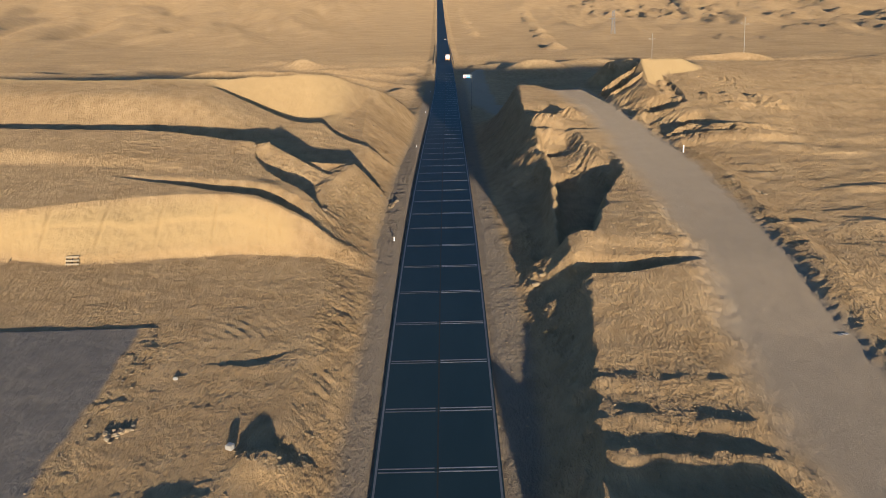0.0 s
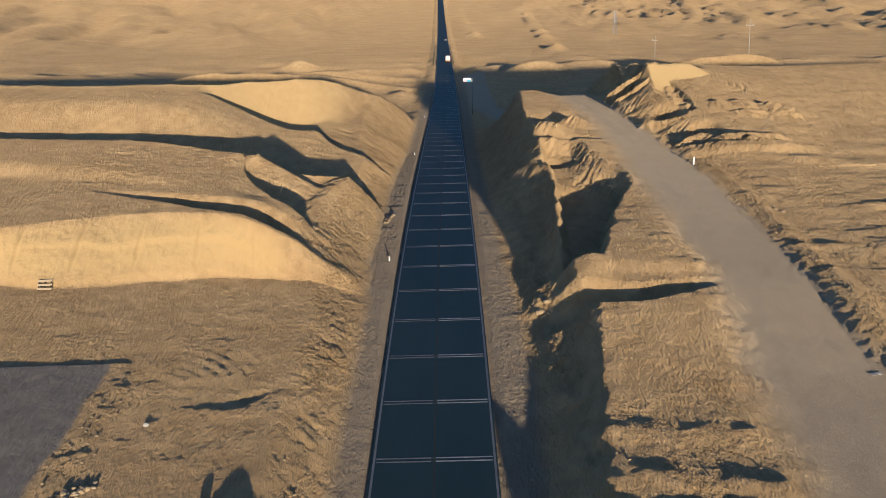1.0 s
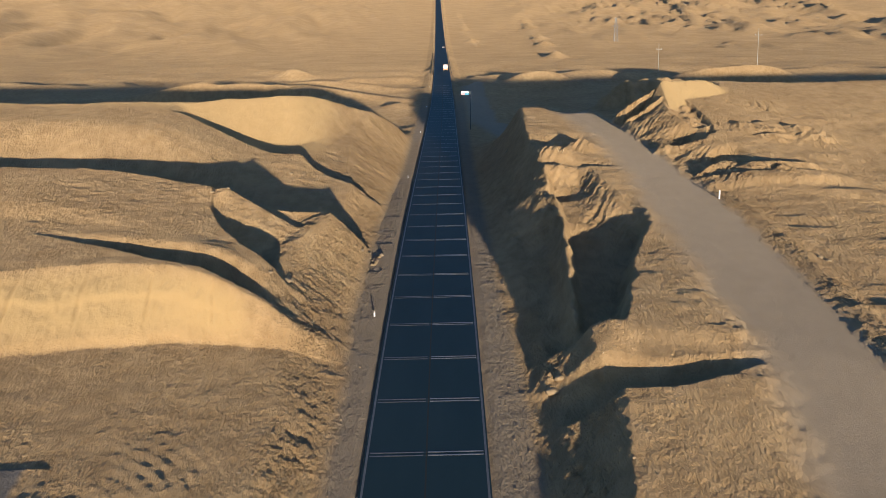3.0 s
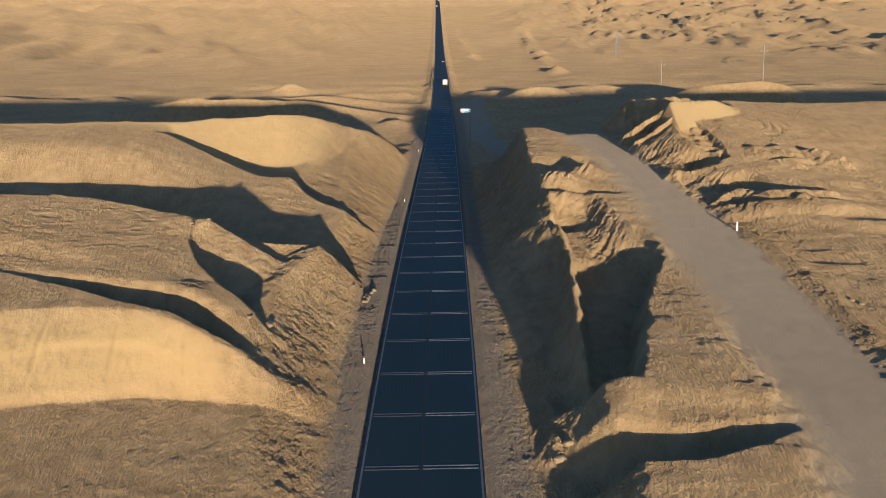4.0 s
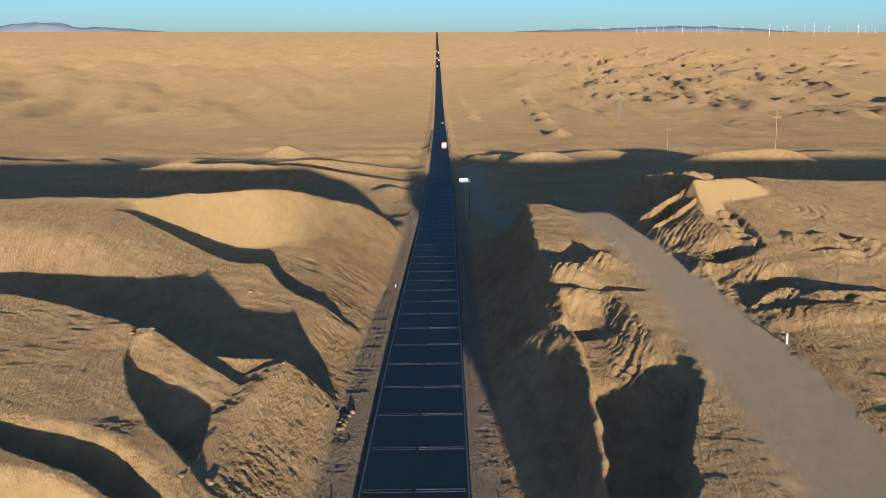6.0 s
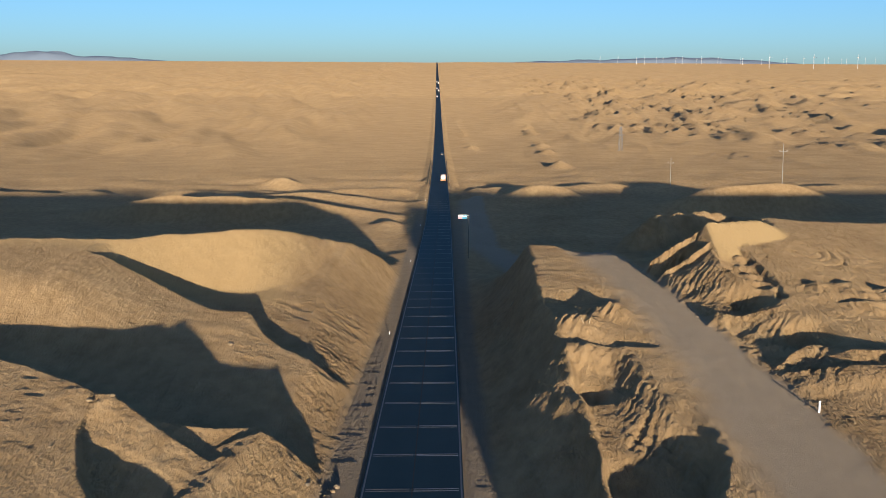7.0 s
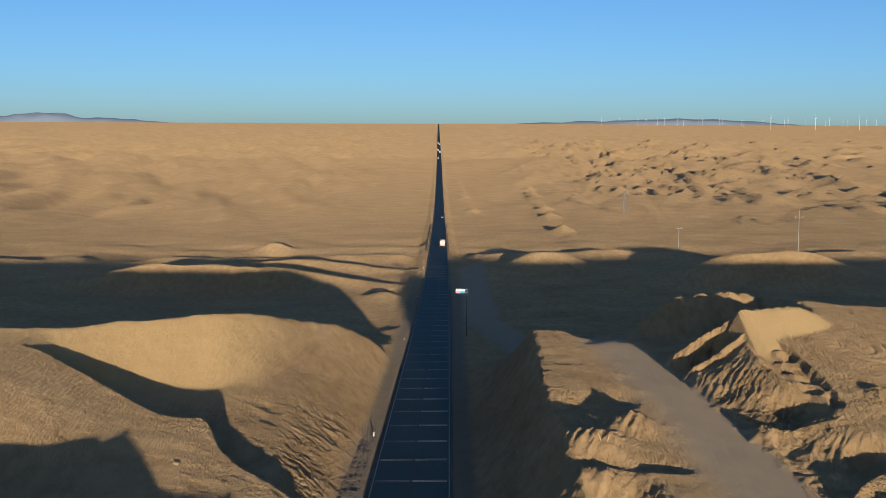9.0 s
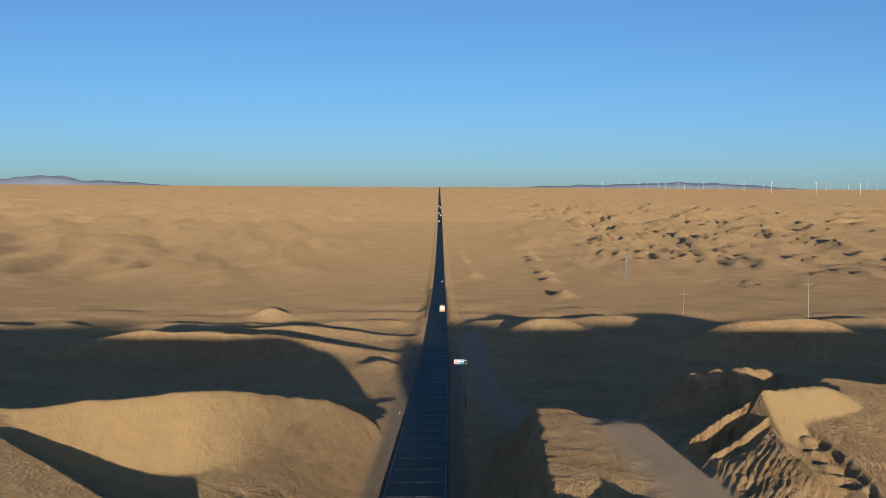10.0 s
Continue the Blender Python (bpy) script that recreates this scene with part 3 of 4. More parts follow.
    out = out + calm * ((0.010 + 0.022 * np.clip(fbm(x / 9, y / 6, 2, 76), 0, 1)) * fbm(x / 0.8, y / 0.45, 3, 74, 0.6) + 0.05 * fbm(x / 4, y / 1.6, 2, 84))
    grit = np.clip(0.35 + 0.9 * fbm(x / 5, y / 4, 2, 79), 0.1, 1.2) * calm + 0.9 * cut
    out = out + grit * (0.028 * fbm(x / 0.6, y / 0.35, 3, 75, 0.65))
    rough = np.clip(cut * 0.8 + 0.32 * calm, 0, 1)
    if side > 0:
        rough = np.clip(rough + 0.8 * np.exp(-((x - 31) / 2.0) ** 2) * (y < 80) + 0.7 * ss(19, 17, x) * ss(40, 34, y) + 0.6 * ss(28, 31, x) * ss(80, 84, y) * ss(42, 38, x), 0, 1) * (1 - 0.8 * track)
    else:
        rough = np.clip(rough + 0.9 * np.exp(-((x + 20.6 + 0.06 * (40 - y)) / 1.5) ** 2) * (y < 43.5) + 0.9 * np.exp(-((x + 9) / 3) ** 4) * ss(33, 30, y), 0, 1) * (1 - 0.9 * np.maximum(smooth, gold))
    verge = ss(foot + 0.9, foot - 0.4, ax) * ss(262, 200, y)
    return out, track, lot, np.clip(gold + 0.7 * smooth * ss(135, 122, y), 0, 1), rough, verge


def place(x, y, z):
    """From the plan, in which the land is drawn at half its length, to the place itself. Past 2.4 km the plain is drawn closer, to end before 5 km."""
    x, y, z = (np.asarray(v, float) for v in (x, y, z))
    c, q = np.clip(x, -120, 120), np.clip(y, 20, 300) / 100
    X = x * (1.0098 +0.0592 * q -0.0160 * q * q) +0.00017 * c * z -8.60e-08 * c ** 3 -0.0137 * z -0.00258 * z * q
    Y = 2 * y -0.6802 * z -0.0212 * c + c * c * (5.39e-05 -3.89e-05 * q) -0.00032 * c * z
    Z = -1.7188 -3.3793 * q +2.9102 * q * q -0.6249 * q ** 3 + z * (1.0755 +0.0930 * q -0.0301 * q * q) + c * (0.01492 -0.000412 * q) + c * c * (-7.54e-07 +6.20e-07 * q) +0.000036 * c * z
    k = np.where(Y > 2400, (2400 + 0.353 * (Y - 2400)) / np.maximum(Y, 1), 1.0)
    return X * k, Y * k, 28 + (Z - 28) * k


def spot(x, y):
    """The place on the ground at a point of the plan."""
    return tuple(float(v[0]) for v in place([float(x)], [float(y)], land(np.array([float(x)]), np.array([float(y)]))[0]))


def road_spot(x, y, lift=0.0):
    """The place on the carriageway, x metres from its middle."""
    X, Y, Z = place(float(road_x(y)) + x, y, float(road_z(y)))
    return float(X), float(Y), float(Z) + lift


def spread(lo, a, b, hi, step, rate):
    """Grid lines: even between a and b, wider and wider outside."""
    mid = list(np.linspace(a, b, int(round((b - a) / step)) + 1))[:-1]
    up, v, s = [], b, step
    while v < hi:
        up.append(v)
        s = min(step + rate * (v - b), 90)
        v += s
    up.append(hi)
    down, v = [], a
    while v > lo:
        v -= step + rate * (a - v)
        down.append(max(v, lo))
    return np.array(down[::-1] + mid + up)


def sheet(name, blocks, height, mat):
    """One mesh of ground from grids that join edge to edge: (grid lines in x, in y, the oblong left open)."""
    co, quads, extra, base = [], [], [], 0
    for xs, ys, hole in blocks:
        X, Y = np.meshgrid(xs, ys)
        x, y = X.ravel(), Y.ravel()
        got = height(x, y)
        idx = np.arange(len(x)).reshape(len(ys), len(xs))
        q = np.stack([idx[:-1, :-1], idx[:-1, 1:], idx[1:, 1:], idx[1:, :-1]], -1).reshape(-1, 4)
        if hole:
            cx, cy = x[q].mean(1), y[q].mean(1)
            q = q[~((cx > hole[0]) & (cx < hole[1]) & (cy > hole[2]) & (cy < hole[3]))]
        co.append(np.stack(place(x, y, got[0]), -1))
        quads.append(q + base)
        extra.append(got[1:])
        base += len(x)
    co, quads = np.concatenate(co), np.concatenate(quads)
    me = bpy.data.meshes.new(name)
    me.vertices.add(len(co))
    me.vertices.foreach_set("co", co.astype(np.float32).ravel())
    me.loops.add(quads.size)
    me.loops.foreach_set("vertex_index", quads.ravel().astype(np.int32))
    me.polygons.add(len(quads))
    me.polygons.foreach_set("loop_start", (np.arange(len(quads)) * 4).astype(np.int32))
    me.polygons.foreach_set("use_smooth", np.ones(len(quads), bool))
    me.update(calc_edges=True)
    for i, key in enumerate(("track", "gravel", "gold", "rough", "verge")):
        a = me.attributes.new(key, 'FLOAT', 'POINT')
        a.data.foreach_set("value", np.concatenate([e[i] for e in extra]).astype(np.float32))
    me.materials.append(mat)
    return new(name, me)


NEAR = (-40.0, 50.0, 22.0, 112.0)      # the oblong of fine ground
ground = sheet("ground", [(np.linspace(-40, 50, 811), np.linspace(22, 112, 811), None),
                          (spread(-4600, -40, 50, 4600, 0.5, 0.024), spread(-700, 22, 112, 4700, 0.5, 0.0125), NEAR)], land, SAND)
tagged(ground, "golden desert sand and eroded earth banks along the road", "ground", kind="structure")


# ---------- road ----------
def part(name, bm, mat, parent=None, label=""):
    me = bpy.data.meshes.new(name)
    bm.to_mesh(me)
    bm.free()
    me.materials.append(mat)
    ob = new(name, me)
    if parent is not None:
        ob.parent = parent
    if label:
        ob["label"] = label
    return ob


def ribbon(x0, x1, ys, lift, thick):
    """A strip that follows the road's grade, with sides."""
    bm = bmesh.new()
    rows = []
    for y in ys:
        rows.append([bm.verts.new(road_spot(x, y, lift - d)) for x, d in ((x0, thick), (x0, 0), (x1, 0), (x1, thick))])
    for a, b in zip(rows, rows[1:]):
        for i in range(3):
            bm.faces.new((a[i], a[i + 1], b[i + 1], b[i]))
    bmesh.ops.recalc_face_normals(bm, faces=bm.faces)
    return bm


road_ys = list(np.arange(-300, 400, 4.0)) + list(np.arange(400, 4601, 25.0))
road = part("road", ribbon(-3.74, 3.74, road_ys, 0.0, 0.3), ASPHALT)
tagged(road, "straight dark grey asphalt two-lane road with worn markings", "road", kind="structure")
for x in (-3.58, 3.58):
    part("edge_line", ribbon(x - 0.065, x + 0.065, road_ys, 0.006, 0.004), EDGE_PAINT, road, "dusty white edge line")
part("centre_line", ribbon(-0.05, 0.05, road_ys, 0.006, 0.004), YELLOW_PAINT, road, "worn dark yellow centre line")


def grade(y):
    """The road's rise at a point of the plan, in degrees."""
    a, b = road_spot(0, y - 2), road_spot(0, y + 2)
    return math.degrees(math.atan((b[2] - a[2]) / (b[1] - a[1])))


def bar_mesh(name, x0, x1, mat):
    bm = bmesh.new()
    bmesh.ops.create_cube(bm, size=1, matrix=Matrix.Translation(((x0 + x1) / 2, 0, 0)) @ Matrix.Diagonal((x1 - x0, 0.16, 0.006, 1)))
    me = bpy.data.meshes.new(name)
    bm.to_mesh(me)
    bm.free()
    me.materials.append(mat)
    return me


BAR_L, BAR_R = bar_mesh("transverse_line", -3.55, -0.2, FADED_PAINT), bar_mesh("transverse_line", 0.1, 3.55, WHITE_PAINT)
for i in range(-3, 48):
    for dy in (-0.13, 0.13):
        for me in (BAR_L, BAR_R):
            y = 60 + 5.0 * (i - 6) + dy
            ob = new("transverse_line", me)
            ob.matrix_world = pose(*road_spot(0, y, 0.010), grade(y), -0.85)
            ob.parent = road


# ---------- things ----------
def box(bm, c, size, turn=(0, 0, 0), bevel=0.0):
    m = pose(*c, *turn) @ Matrix.Diagonal((*size, 1))
    got = bmesh.ops.create_cube(bm, size=1, matrix=m)
    if bevel:
        edges = {e for v in got["verts"] for e in v.link_edges}
        bmesh.ops.bevel(bm, geom=list(edges), offset=bevel, segments=2, affect='EDGES')
    return bm


def rod(bm, a, b, r0, r1=None, seg=10):
    a, b = Vector(a), Vector(b)
    m = Matrix.Translation((a + b) / 2) @ (b - a).to_track_quat('Z', 'Y').to_matrix().to_4x4()
    bmesh.ops.create_cone(bm, cap_ends=True, segments=seg, radius1=r0, radius2=r0 if r1 is None else r1, depth=(b - a).length, matrix=m)
    return bm


def empty(name, m, label, category, group=""):
    ob = new(name)
    ob.matrix_world = m
    return tagged(ob, label, category, group)


def single(name, bm, mat, m, label, category, group="", kind=""):
    ob = part(name, bm, mat)
    ob.matrix_world = m
    return tagged(ob, label, category, group, kind)


def stone_mesh(bm, r, seed, flat=0.7, at=(0, 0, 0), sub=2):
    rng = random.Random(seed)
    got = bmesh.ops.create_icosphere(bm, subdivisions=sub, radius=1)
    off = Vector((rng.random() * 50, rng.random() * 50, rng.random() * 50))
    sx, sy = rng.uniform(0.8, 1.3), rng.uniform(0.7, 1.1)
    for v in got["verts"]:
        k = 1 + 0.35 * noise.noise(v.co * 1.2 + off) + 0.15 * noise.noise(v.co * 3 + off)
        v.co = Vector((v.co.x * sx, v.co.y * sy, v.co.z * flat)) * k * r + Vector(at)
    return bm


PAINT = {"pink": speckled("faded_pink_print", (0.70, 0.32, 0.36), (0.80, 0.42, 0.45), 4), "blue": speckled("blue_print", (0.05, 0.30, 0.45), (0.08, 0.38, 0.55), 4),
         "orange": speckled("orange_lorry_paint", (0.55, 0.22, 0.05), (0.65, 0.28, 0.07), 4, 0.4), "grey": speckled("grey_car_paint", (0.05, 0.05, 0.055), (0.08, 0.08, 0.085), 4, 0.35),
         "pale": speckled("pale_lorry_paint", (0.62, 0.55, 0.50), (0.75, 0.68, 0.62), 4, 0.4)}
GLASS = speckled("dark_window_glass", (0.02, 0.025, 0.03), (0.03, 0.035, 0.04), 2, 0.1, 0.0, 0.0, 0.6)
DARK = speckled("dark_weathered_wood", (0.05, 0.038, 0.025), (0.11, 0.08, 0.05), 9)
# the blue of distance haze is painted into the mountains' base colour
HAZY = speckled("haze_blue_rock", (0.19, 0.24, 0.31), (0.21, 0.26, 0.33), 0.004)


# white marker posts along the left verge
def marker_post():
    p = empty("marker_post", Matrix(), "small white marker post on the sandy verge", "marker post", "marker posts along the verge")
    part("post", box(bmesh.new(), (0, 0, 0.2), (0.13, 0.11, 0.5), bevel=0.015), WHITE, p)
    part("cap", box(bmesh.new(), (0, 0, 0.455), (0.15, 0.13, 0.03), bevel=0.01), CONCRETE, p)
    part("reflector", box(bmesh.new(), (0, -0.06, 0.36), (0.07, 0.012, 0.06)), PAINT["orange"], p, "orange reflector")
    return p


first = marker_post()
for i, y in enumerate((61.6, 111.8, 161.6, 211.6, 261.6)):
    x = float(road_x(y)) - 4.85
    m = pose(*spot(x, y), 0, 0, 3 * i)
    if i == 0:
        first.matrix_world = m
    else:
        copy_thing(first, m)

# taller white post beside the dirt track
tall = empty("boundary_post", pose(*spot(29.9, 78), 2, 1), "tall white boundary post beside the dirt track", "post")
part("post", box(bmesh.new(), (0, 0, 0.4), (0.15, 0.13, 1.0), bevel=0.02), WHITE, tall)
part("cap", box(bmesh.new(), (0, 0, 0.92), (0.17, 0.15, 0.05), bevel=0.015), WHITE, tall)

# wooden pallet leaning on the ground below the first bank
sx, sy, sz = spot(-33.4, 53.2)
pallet = empty("wooden_pallet", pose(sx, sy, sz + 0.05, 38, 0, 8), "bleached wooden pallet leaning on the sand", "pallet")
for k in range(3):
    part("deck_board", box(bmesh.new(), (0, 0.1 + 0.45 * k, 0.13), (1.25, 0.2, 0.04), (0, 0, 2 * k - 2), 0.008), WOOD, pallet)
for k in (-1, 0, 1):
    part("stringer", box(bmesh.new(), (0.52 * k, 0.55, 0.05), (0.09, 1.15, 0.11), bevel=0.008), DARK, pallet, "dark weathered stringer")

# pile of pale stones on the edge of the gravel lot
pile = empty("stone_pile", pose(*spot(-18.9, 31.0)), "heap of pale broken stones on brown earth", "stone pile")
rng = random.Random(5)
for i in range(34):
    u, v = rng.gauss(0, 0.45), rng.gauss(0, 0.30)
    dx, dy = u * 0.75 - v * 0.5, u * 0.9 + v * 0.5
    r = rng.uniform(0.08, 0.22)
    ob = part("stone", stone_mesh(bmesh.new(), r, i, 0.75), SAND_ROCK if i % 3 else ROCK, pile)
    ob.location = Vector(spot(-18.9 + dx, 31.0 + 0.6 * dy)) - Vector(spot(-18.9, 31.0)) + Vector((0, 0, 0.3 * r))

# hollow concrete block
block = empty("concrete_block", pose(*spot(-11.6, 29.6), 8, 0, -30), "broken pale concrete block lying on the sand", "block")
part("body", box(bmesh.new(), (0, 0, 0.2), (0.46, 0.32, 0.3), bevel=0.03), CONCRETE, block)
part("upper_half", box(bmesh.new(), (-0.06, 0.24, 0.16), (0.4, 0.2, 0.36), (10, 0, 6), 0.03), STEEL, block, "grey upper half")

# stone with a dark stick beside it
debris = empty("driftwood", pose(*spot(-17.2, 36.2)), "dark dead branch with a pale stone at its foot", "branch")
bm = rod(bmesh.new(), (0.0, 0.1, 0), (0.12, 0.2, 0.24), 0.05, 0.025, 7)
rod(bm, (0.1, 0.15, 0.1), (0.55, 0.1, 0.12), 0.035, 0.015, 6)
part("branch", bm, DARK, debris)
part("stone", stone_mesh(bmesh.new(), 0.16, 77, 0.8, (-0.12, 0, 0.08)), CONCRETE, debris, "pale stone")

# torn sheet of plastic on the dirt track
bm = bmesh.new()
bmesh.ops.create_grid(bm, x_segments=10, y_segments=6, size=0.5)
for v in bm.verts:
    v.co = Vector((v.co.x * 0.9, v.co.y * 0.4, 0.06 + 0.07 * noise.noise(v.co * 4)))
bmesh.ops.solidify(bm, geom=bm.faces[:], thickness=0.012)
single("plastic_sheet", bm, CONCRETE, pose(*spot(28.2, 39.55), 0, 0, 20), "crumpled white plastic sheet on the dirt track", "litter")

# boulders: fallen rubble at the foot of the cut slope, and loose rocks on the banks
rng = random.Random(9)
spots = [(-6.1 + rng.gauss(0, 0.55), 74.2 + rng.gauss(0, 1.3), rng.uniform(0.12, 0.36)) for i in range(22)]
for i, (x, y, r) in enumerate(spots):
    single("boulder", stone_mesh(bmesh.new(), r * 0.75, 100 + i, 0.75), SAND_ROCK if i % 3 else ROCK, pose(*spot(x, y), 0, 0, 40 * i) @ pose(0, 0, 0.25 * r), "pale boulder fallen to the foot of the cut slope", "boulder", "rubble under the cut slope")
for i, (x, y, r) in enumerate([(-11.7, 61.2, 0.45), (-12.6, 60.2, 0.22), (-14.5, 58.6, 0.2), (-13.3, 62.8, 0.2), (-21.2, 76.0, 0.25), (-21.9, 75.1, 0.25), (-20.3, 75.2, 0.2), (-18.6, 93.4, 0.34),
                               (8.4, 50.0, 0.5), (8.9, 50.8, 0.42), (12.1, 47.2, 0.3), (-11.1, 92.6, 0.34), (33.0, 64, 0.3), (33.4, 63.4, 0.25)]):
    single("boulder", stone_mesh(bmesh.new(), r, 200 + i, 0.5), SAND_ROCK, pose(*spot(x, y), 0, 0, 70 * i) @ pose(0, 0, 0.12 * r), "weathered sandstone boulder on an eroded bank", "boulder", "boulders on the banks")

# two stakes stuck in a spoil mound
for dx, lean in ((-0.25, -24), (0.25, 16)):
    single("wooden_stake", rod(bmesh.new(), (0, 0, -0.2), (0, 0, 0.6), 0.045, 0.035, 8), WOOD, pose(*spot(15.7 + dx, 92.6), 0, lean), "leaning wooden stake stuck in a sand mound", "stake", "stakes in the mound")

# road sign high on a pole
base = spot(6.4, 165.5)
sign = empty("road_sign", pose(*base), "white, pink and blue printed road sign on a steel pole", "road sign")
top = float(place(5.1, 164.2, -2.3)[2]) - base[2] + 0.3
part("pole", rod(bmesh.new(), (0.6, 0.12, -0.4), (0.6, 0.12, top), 0.07, 0.05, 14), DARK_STEEL, sign)
panel = part("panel", box(bmesh.new(), (-0.75, 0, top - 0.55), (1.9, 0.05, 0.9), bevel=0.01), WHITE, sign)
for c, size, mat in (((-1.25, -0.032, top - 0.72), (0.8, 0.012, 0.5), PAINT["pink"]), ((-0.3, -0.032, top - 0.8), (1.05, 0.012, 0.42), PAINT["blue"]), ((-0.2, -0.032, top - 0.3), (0.8, 0.012, 0.14), PAINT["blue"]),
                     ((-1.2, -0.032, top - 0.25), (0.7, 0.012, 0.1), PAINT["pink"])):
    part("printed_bar", box(bmesh.new(), c, size), mat, panel)
part("crossbar", box(bmesh.new(), (-0.4, 0.06, top - 0.3), (2.3, 0.05, 0.08)), STEEL, sign)
part("crossbar", box(bmesh.new(), (-0.4, 0.06, top - 0.8), (2.3, 0.05, 0.08)), STEEL, sign)


# lorries and cars on the road
def wheel(parent, x, y, r, w):
    t = part("wheel", rod(bmesh.new(), (x - w / 2, y, r), (x + w / 2, y, r), r, seg=20), RUBBER, parent)
    part("rim", rod(bmesh.new(), (x - w / 2 - 0.01, y, r), (x + w / 2 + 0.01, y, r), 0.55 * r, seg=14), STEEL, t)


def lorry(m, tank, cab, label):
    e = empty("lorry", m, label, "lorry", "vehicles on the road")
    part("chassis", box(bmesh.new(), (0, 0, 0.85), (1.0, 8.6, 0.3), bevel=0.03), DARK_STEEL, e)
    bm = rod(bmesh.new(), (0, -4.2, 2.05), (0, 2.0, 2.05), 1.15, seg=28)
    part("tank", bm, tank, e, "white cylindrical tank")
    part("tank_base", box(bmesh.new(), (0, -1.1, 1.1), (2.3, 6.2, 0.35), bevel=0.05), cab, e)
    c = part("cab", box(bmesh.new(), (0, 3.4, 1.9), (2.4, 2.0, 2.4), bevel=0.15), cab, e)
    part("windscreen", box(bmesh.new(), (0, 4.4, 2.35), (2.1, 0.06, 0.9), bevel=0.02), GLASS, c)
    for sx_ in (-1.2, 1.2):
        part("side_window", box(bmesh.new(), (sx_, 3.6, 2.4), (0.04, 0.9, 0.7), bevel=0.01), GLASS, c)
    part("bumper", box(bmesh.new(), (0, -4.35, 0.75), (2.4, 0.16, 0.35), bevel=0.04), cab, e)
    for sx_ in (-0.95, 0.95):
        part("tail_lamp", box(bmesh.new(), (sx_, -4.44, 0.95), (0.3, 0.05, 0.16), bevel=0.01), PAINT["orange"], e)
        for y_ in (-3.2, -2.0, 3.3):
            wheel(e, sx_, y_, 0.5, 0.35)
    return e


def on_road(x, y, turn=0):
    return pose(*road_spot(x, y), grade(y) * (1 if turn == 0 else -1), 0, turn)


lorry(on_road(1.75, 322), PAINT["pale"], PAINT["orange"], "orange and white tanker lorry driving down the road")
for i, (x, y) in enumerate(((-1.75, 1180), (-1.75, 1420), (1.75, 1350), (-1.75, 1720), (1.75, 1650))):
    lorry(on_road(x, y, 0 if x > 0 else 180), PAINT["pale"], PAINT["pale"], "pale tanker lorry far down the road")


def car(m, mat, label):
    e = empty("car", m, label, "car", "vehicles on the road")
    part("body", box(bmesh.new(), (0, 0, 0.65), (1.8, 4.4, 0.6), bevel=0.12), mat, e)
    bm = bmesh.new()
    got = bmesh.ops.create_cube(bm, size=1, matrix=pose(0, -0.2, 1.2) @ Matrix.Diagonal((1.6, 2.5, 0.6, 1)))
    for v in got["verts"]:
        if v.co.z > 1.2:
            v.co.x, v.co.y = v.co.x * 0.82, -0.2 + (v.co.y + 0.2) * 0.65
    cabin = part("cabin", bm, mat, e)
    part("rear_window", box(bmesh.new(), (0, -1.27, 1.22), (1.25, 0.03, 0.4), (28, 0, 0)), GLASS, cabin)
    for sx_ in (-0.8, 0.8):
        part("tail_lamp", box(bmesh.new(), (sx_ * 0.9, -2.2, 0.75), (0.3, 0.05, 0.14)), PAINT["orange"], e)
        for y_ in (-1.35, 1.35):
            wheel(e, sx_, y_, 0.33, 0.22)
    return e


car(on_road(2.0, 468), PAINT["grey"], "dark grey car far down the road")


# guard rails where the road crosses the low ground
def guard_rail(side):
    e = empty("guard_rail", Matrix(), "dark steel guard rail along the road's edge", "guard rail", "guard rails")
    ys = np.arange(306, 427, 2.0)
    bm = bmesh.new()
    rows = []
    for y in ys:
        x, yy, z = road_spot(side * 4.25, y)
        rows.append([bm.verts.new((x + o * -side, yy, z + h)) for o, h in ((0, 0.45), (0.07, 0.52), (0.02, 0.6), (0.07, 0.68), (0, 0.76), (-0.03, 0.6))])
    for a, b in zip(rows, rows[1:]):
        for i in range(6):
            bm.faces.new((a[i], a[(i + 1) % 6], b[(i + 1) % 6], b[i]))
    bmesh.ops.recalc_face_normals(bm, faces=bm.faces)
    part("rail", bm, DARK_STEEL, e)
    post = box(bmesh.new(), (0, 0, 0.2), (0.12, 0.12, 1.1), bevel=0.01)
    me = bpy.data.meshes.new("post")
    post.to_mesh(me)
    post.free()
    me.materials.append(DARK_STEEL)
    for y in ys:
        o = new("post", me)
        o.location = road_spot(side * 4.4, y)
        o.parent = e
    return e


guard_rail(-1)
guard_rail(1)


# overhead line: slim poles in the valley, lattice towers beyond
def line_pole(x, y, h):
    e = empty("power_pole", pose(*spot(x, y)), "slim pale concrete power pole with one crossarm", "power pole", "power poles")
    part("pole", rod(bmesh.new(), (0, 0, -0.6), (0, 0, h), 0.12, 0.08, 14), CONCRETE, e)
    part("crossarm", box(bmesh.new(), (0, 0, h - 2.6), (2.6, 0.12, 0.14), bevel=0.02), CONCRETE, e)
    for dx in (-1.2, 0, 1.2):
        part("insulator", rod(bmesh.new(), (dx, 0, h - 2.5), (dx, 0, h - 2.1), 0.07, 0.05, 8), WHITE, e)


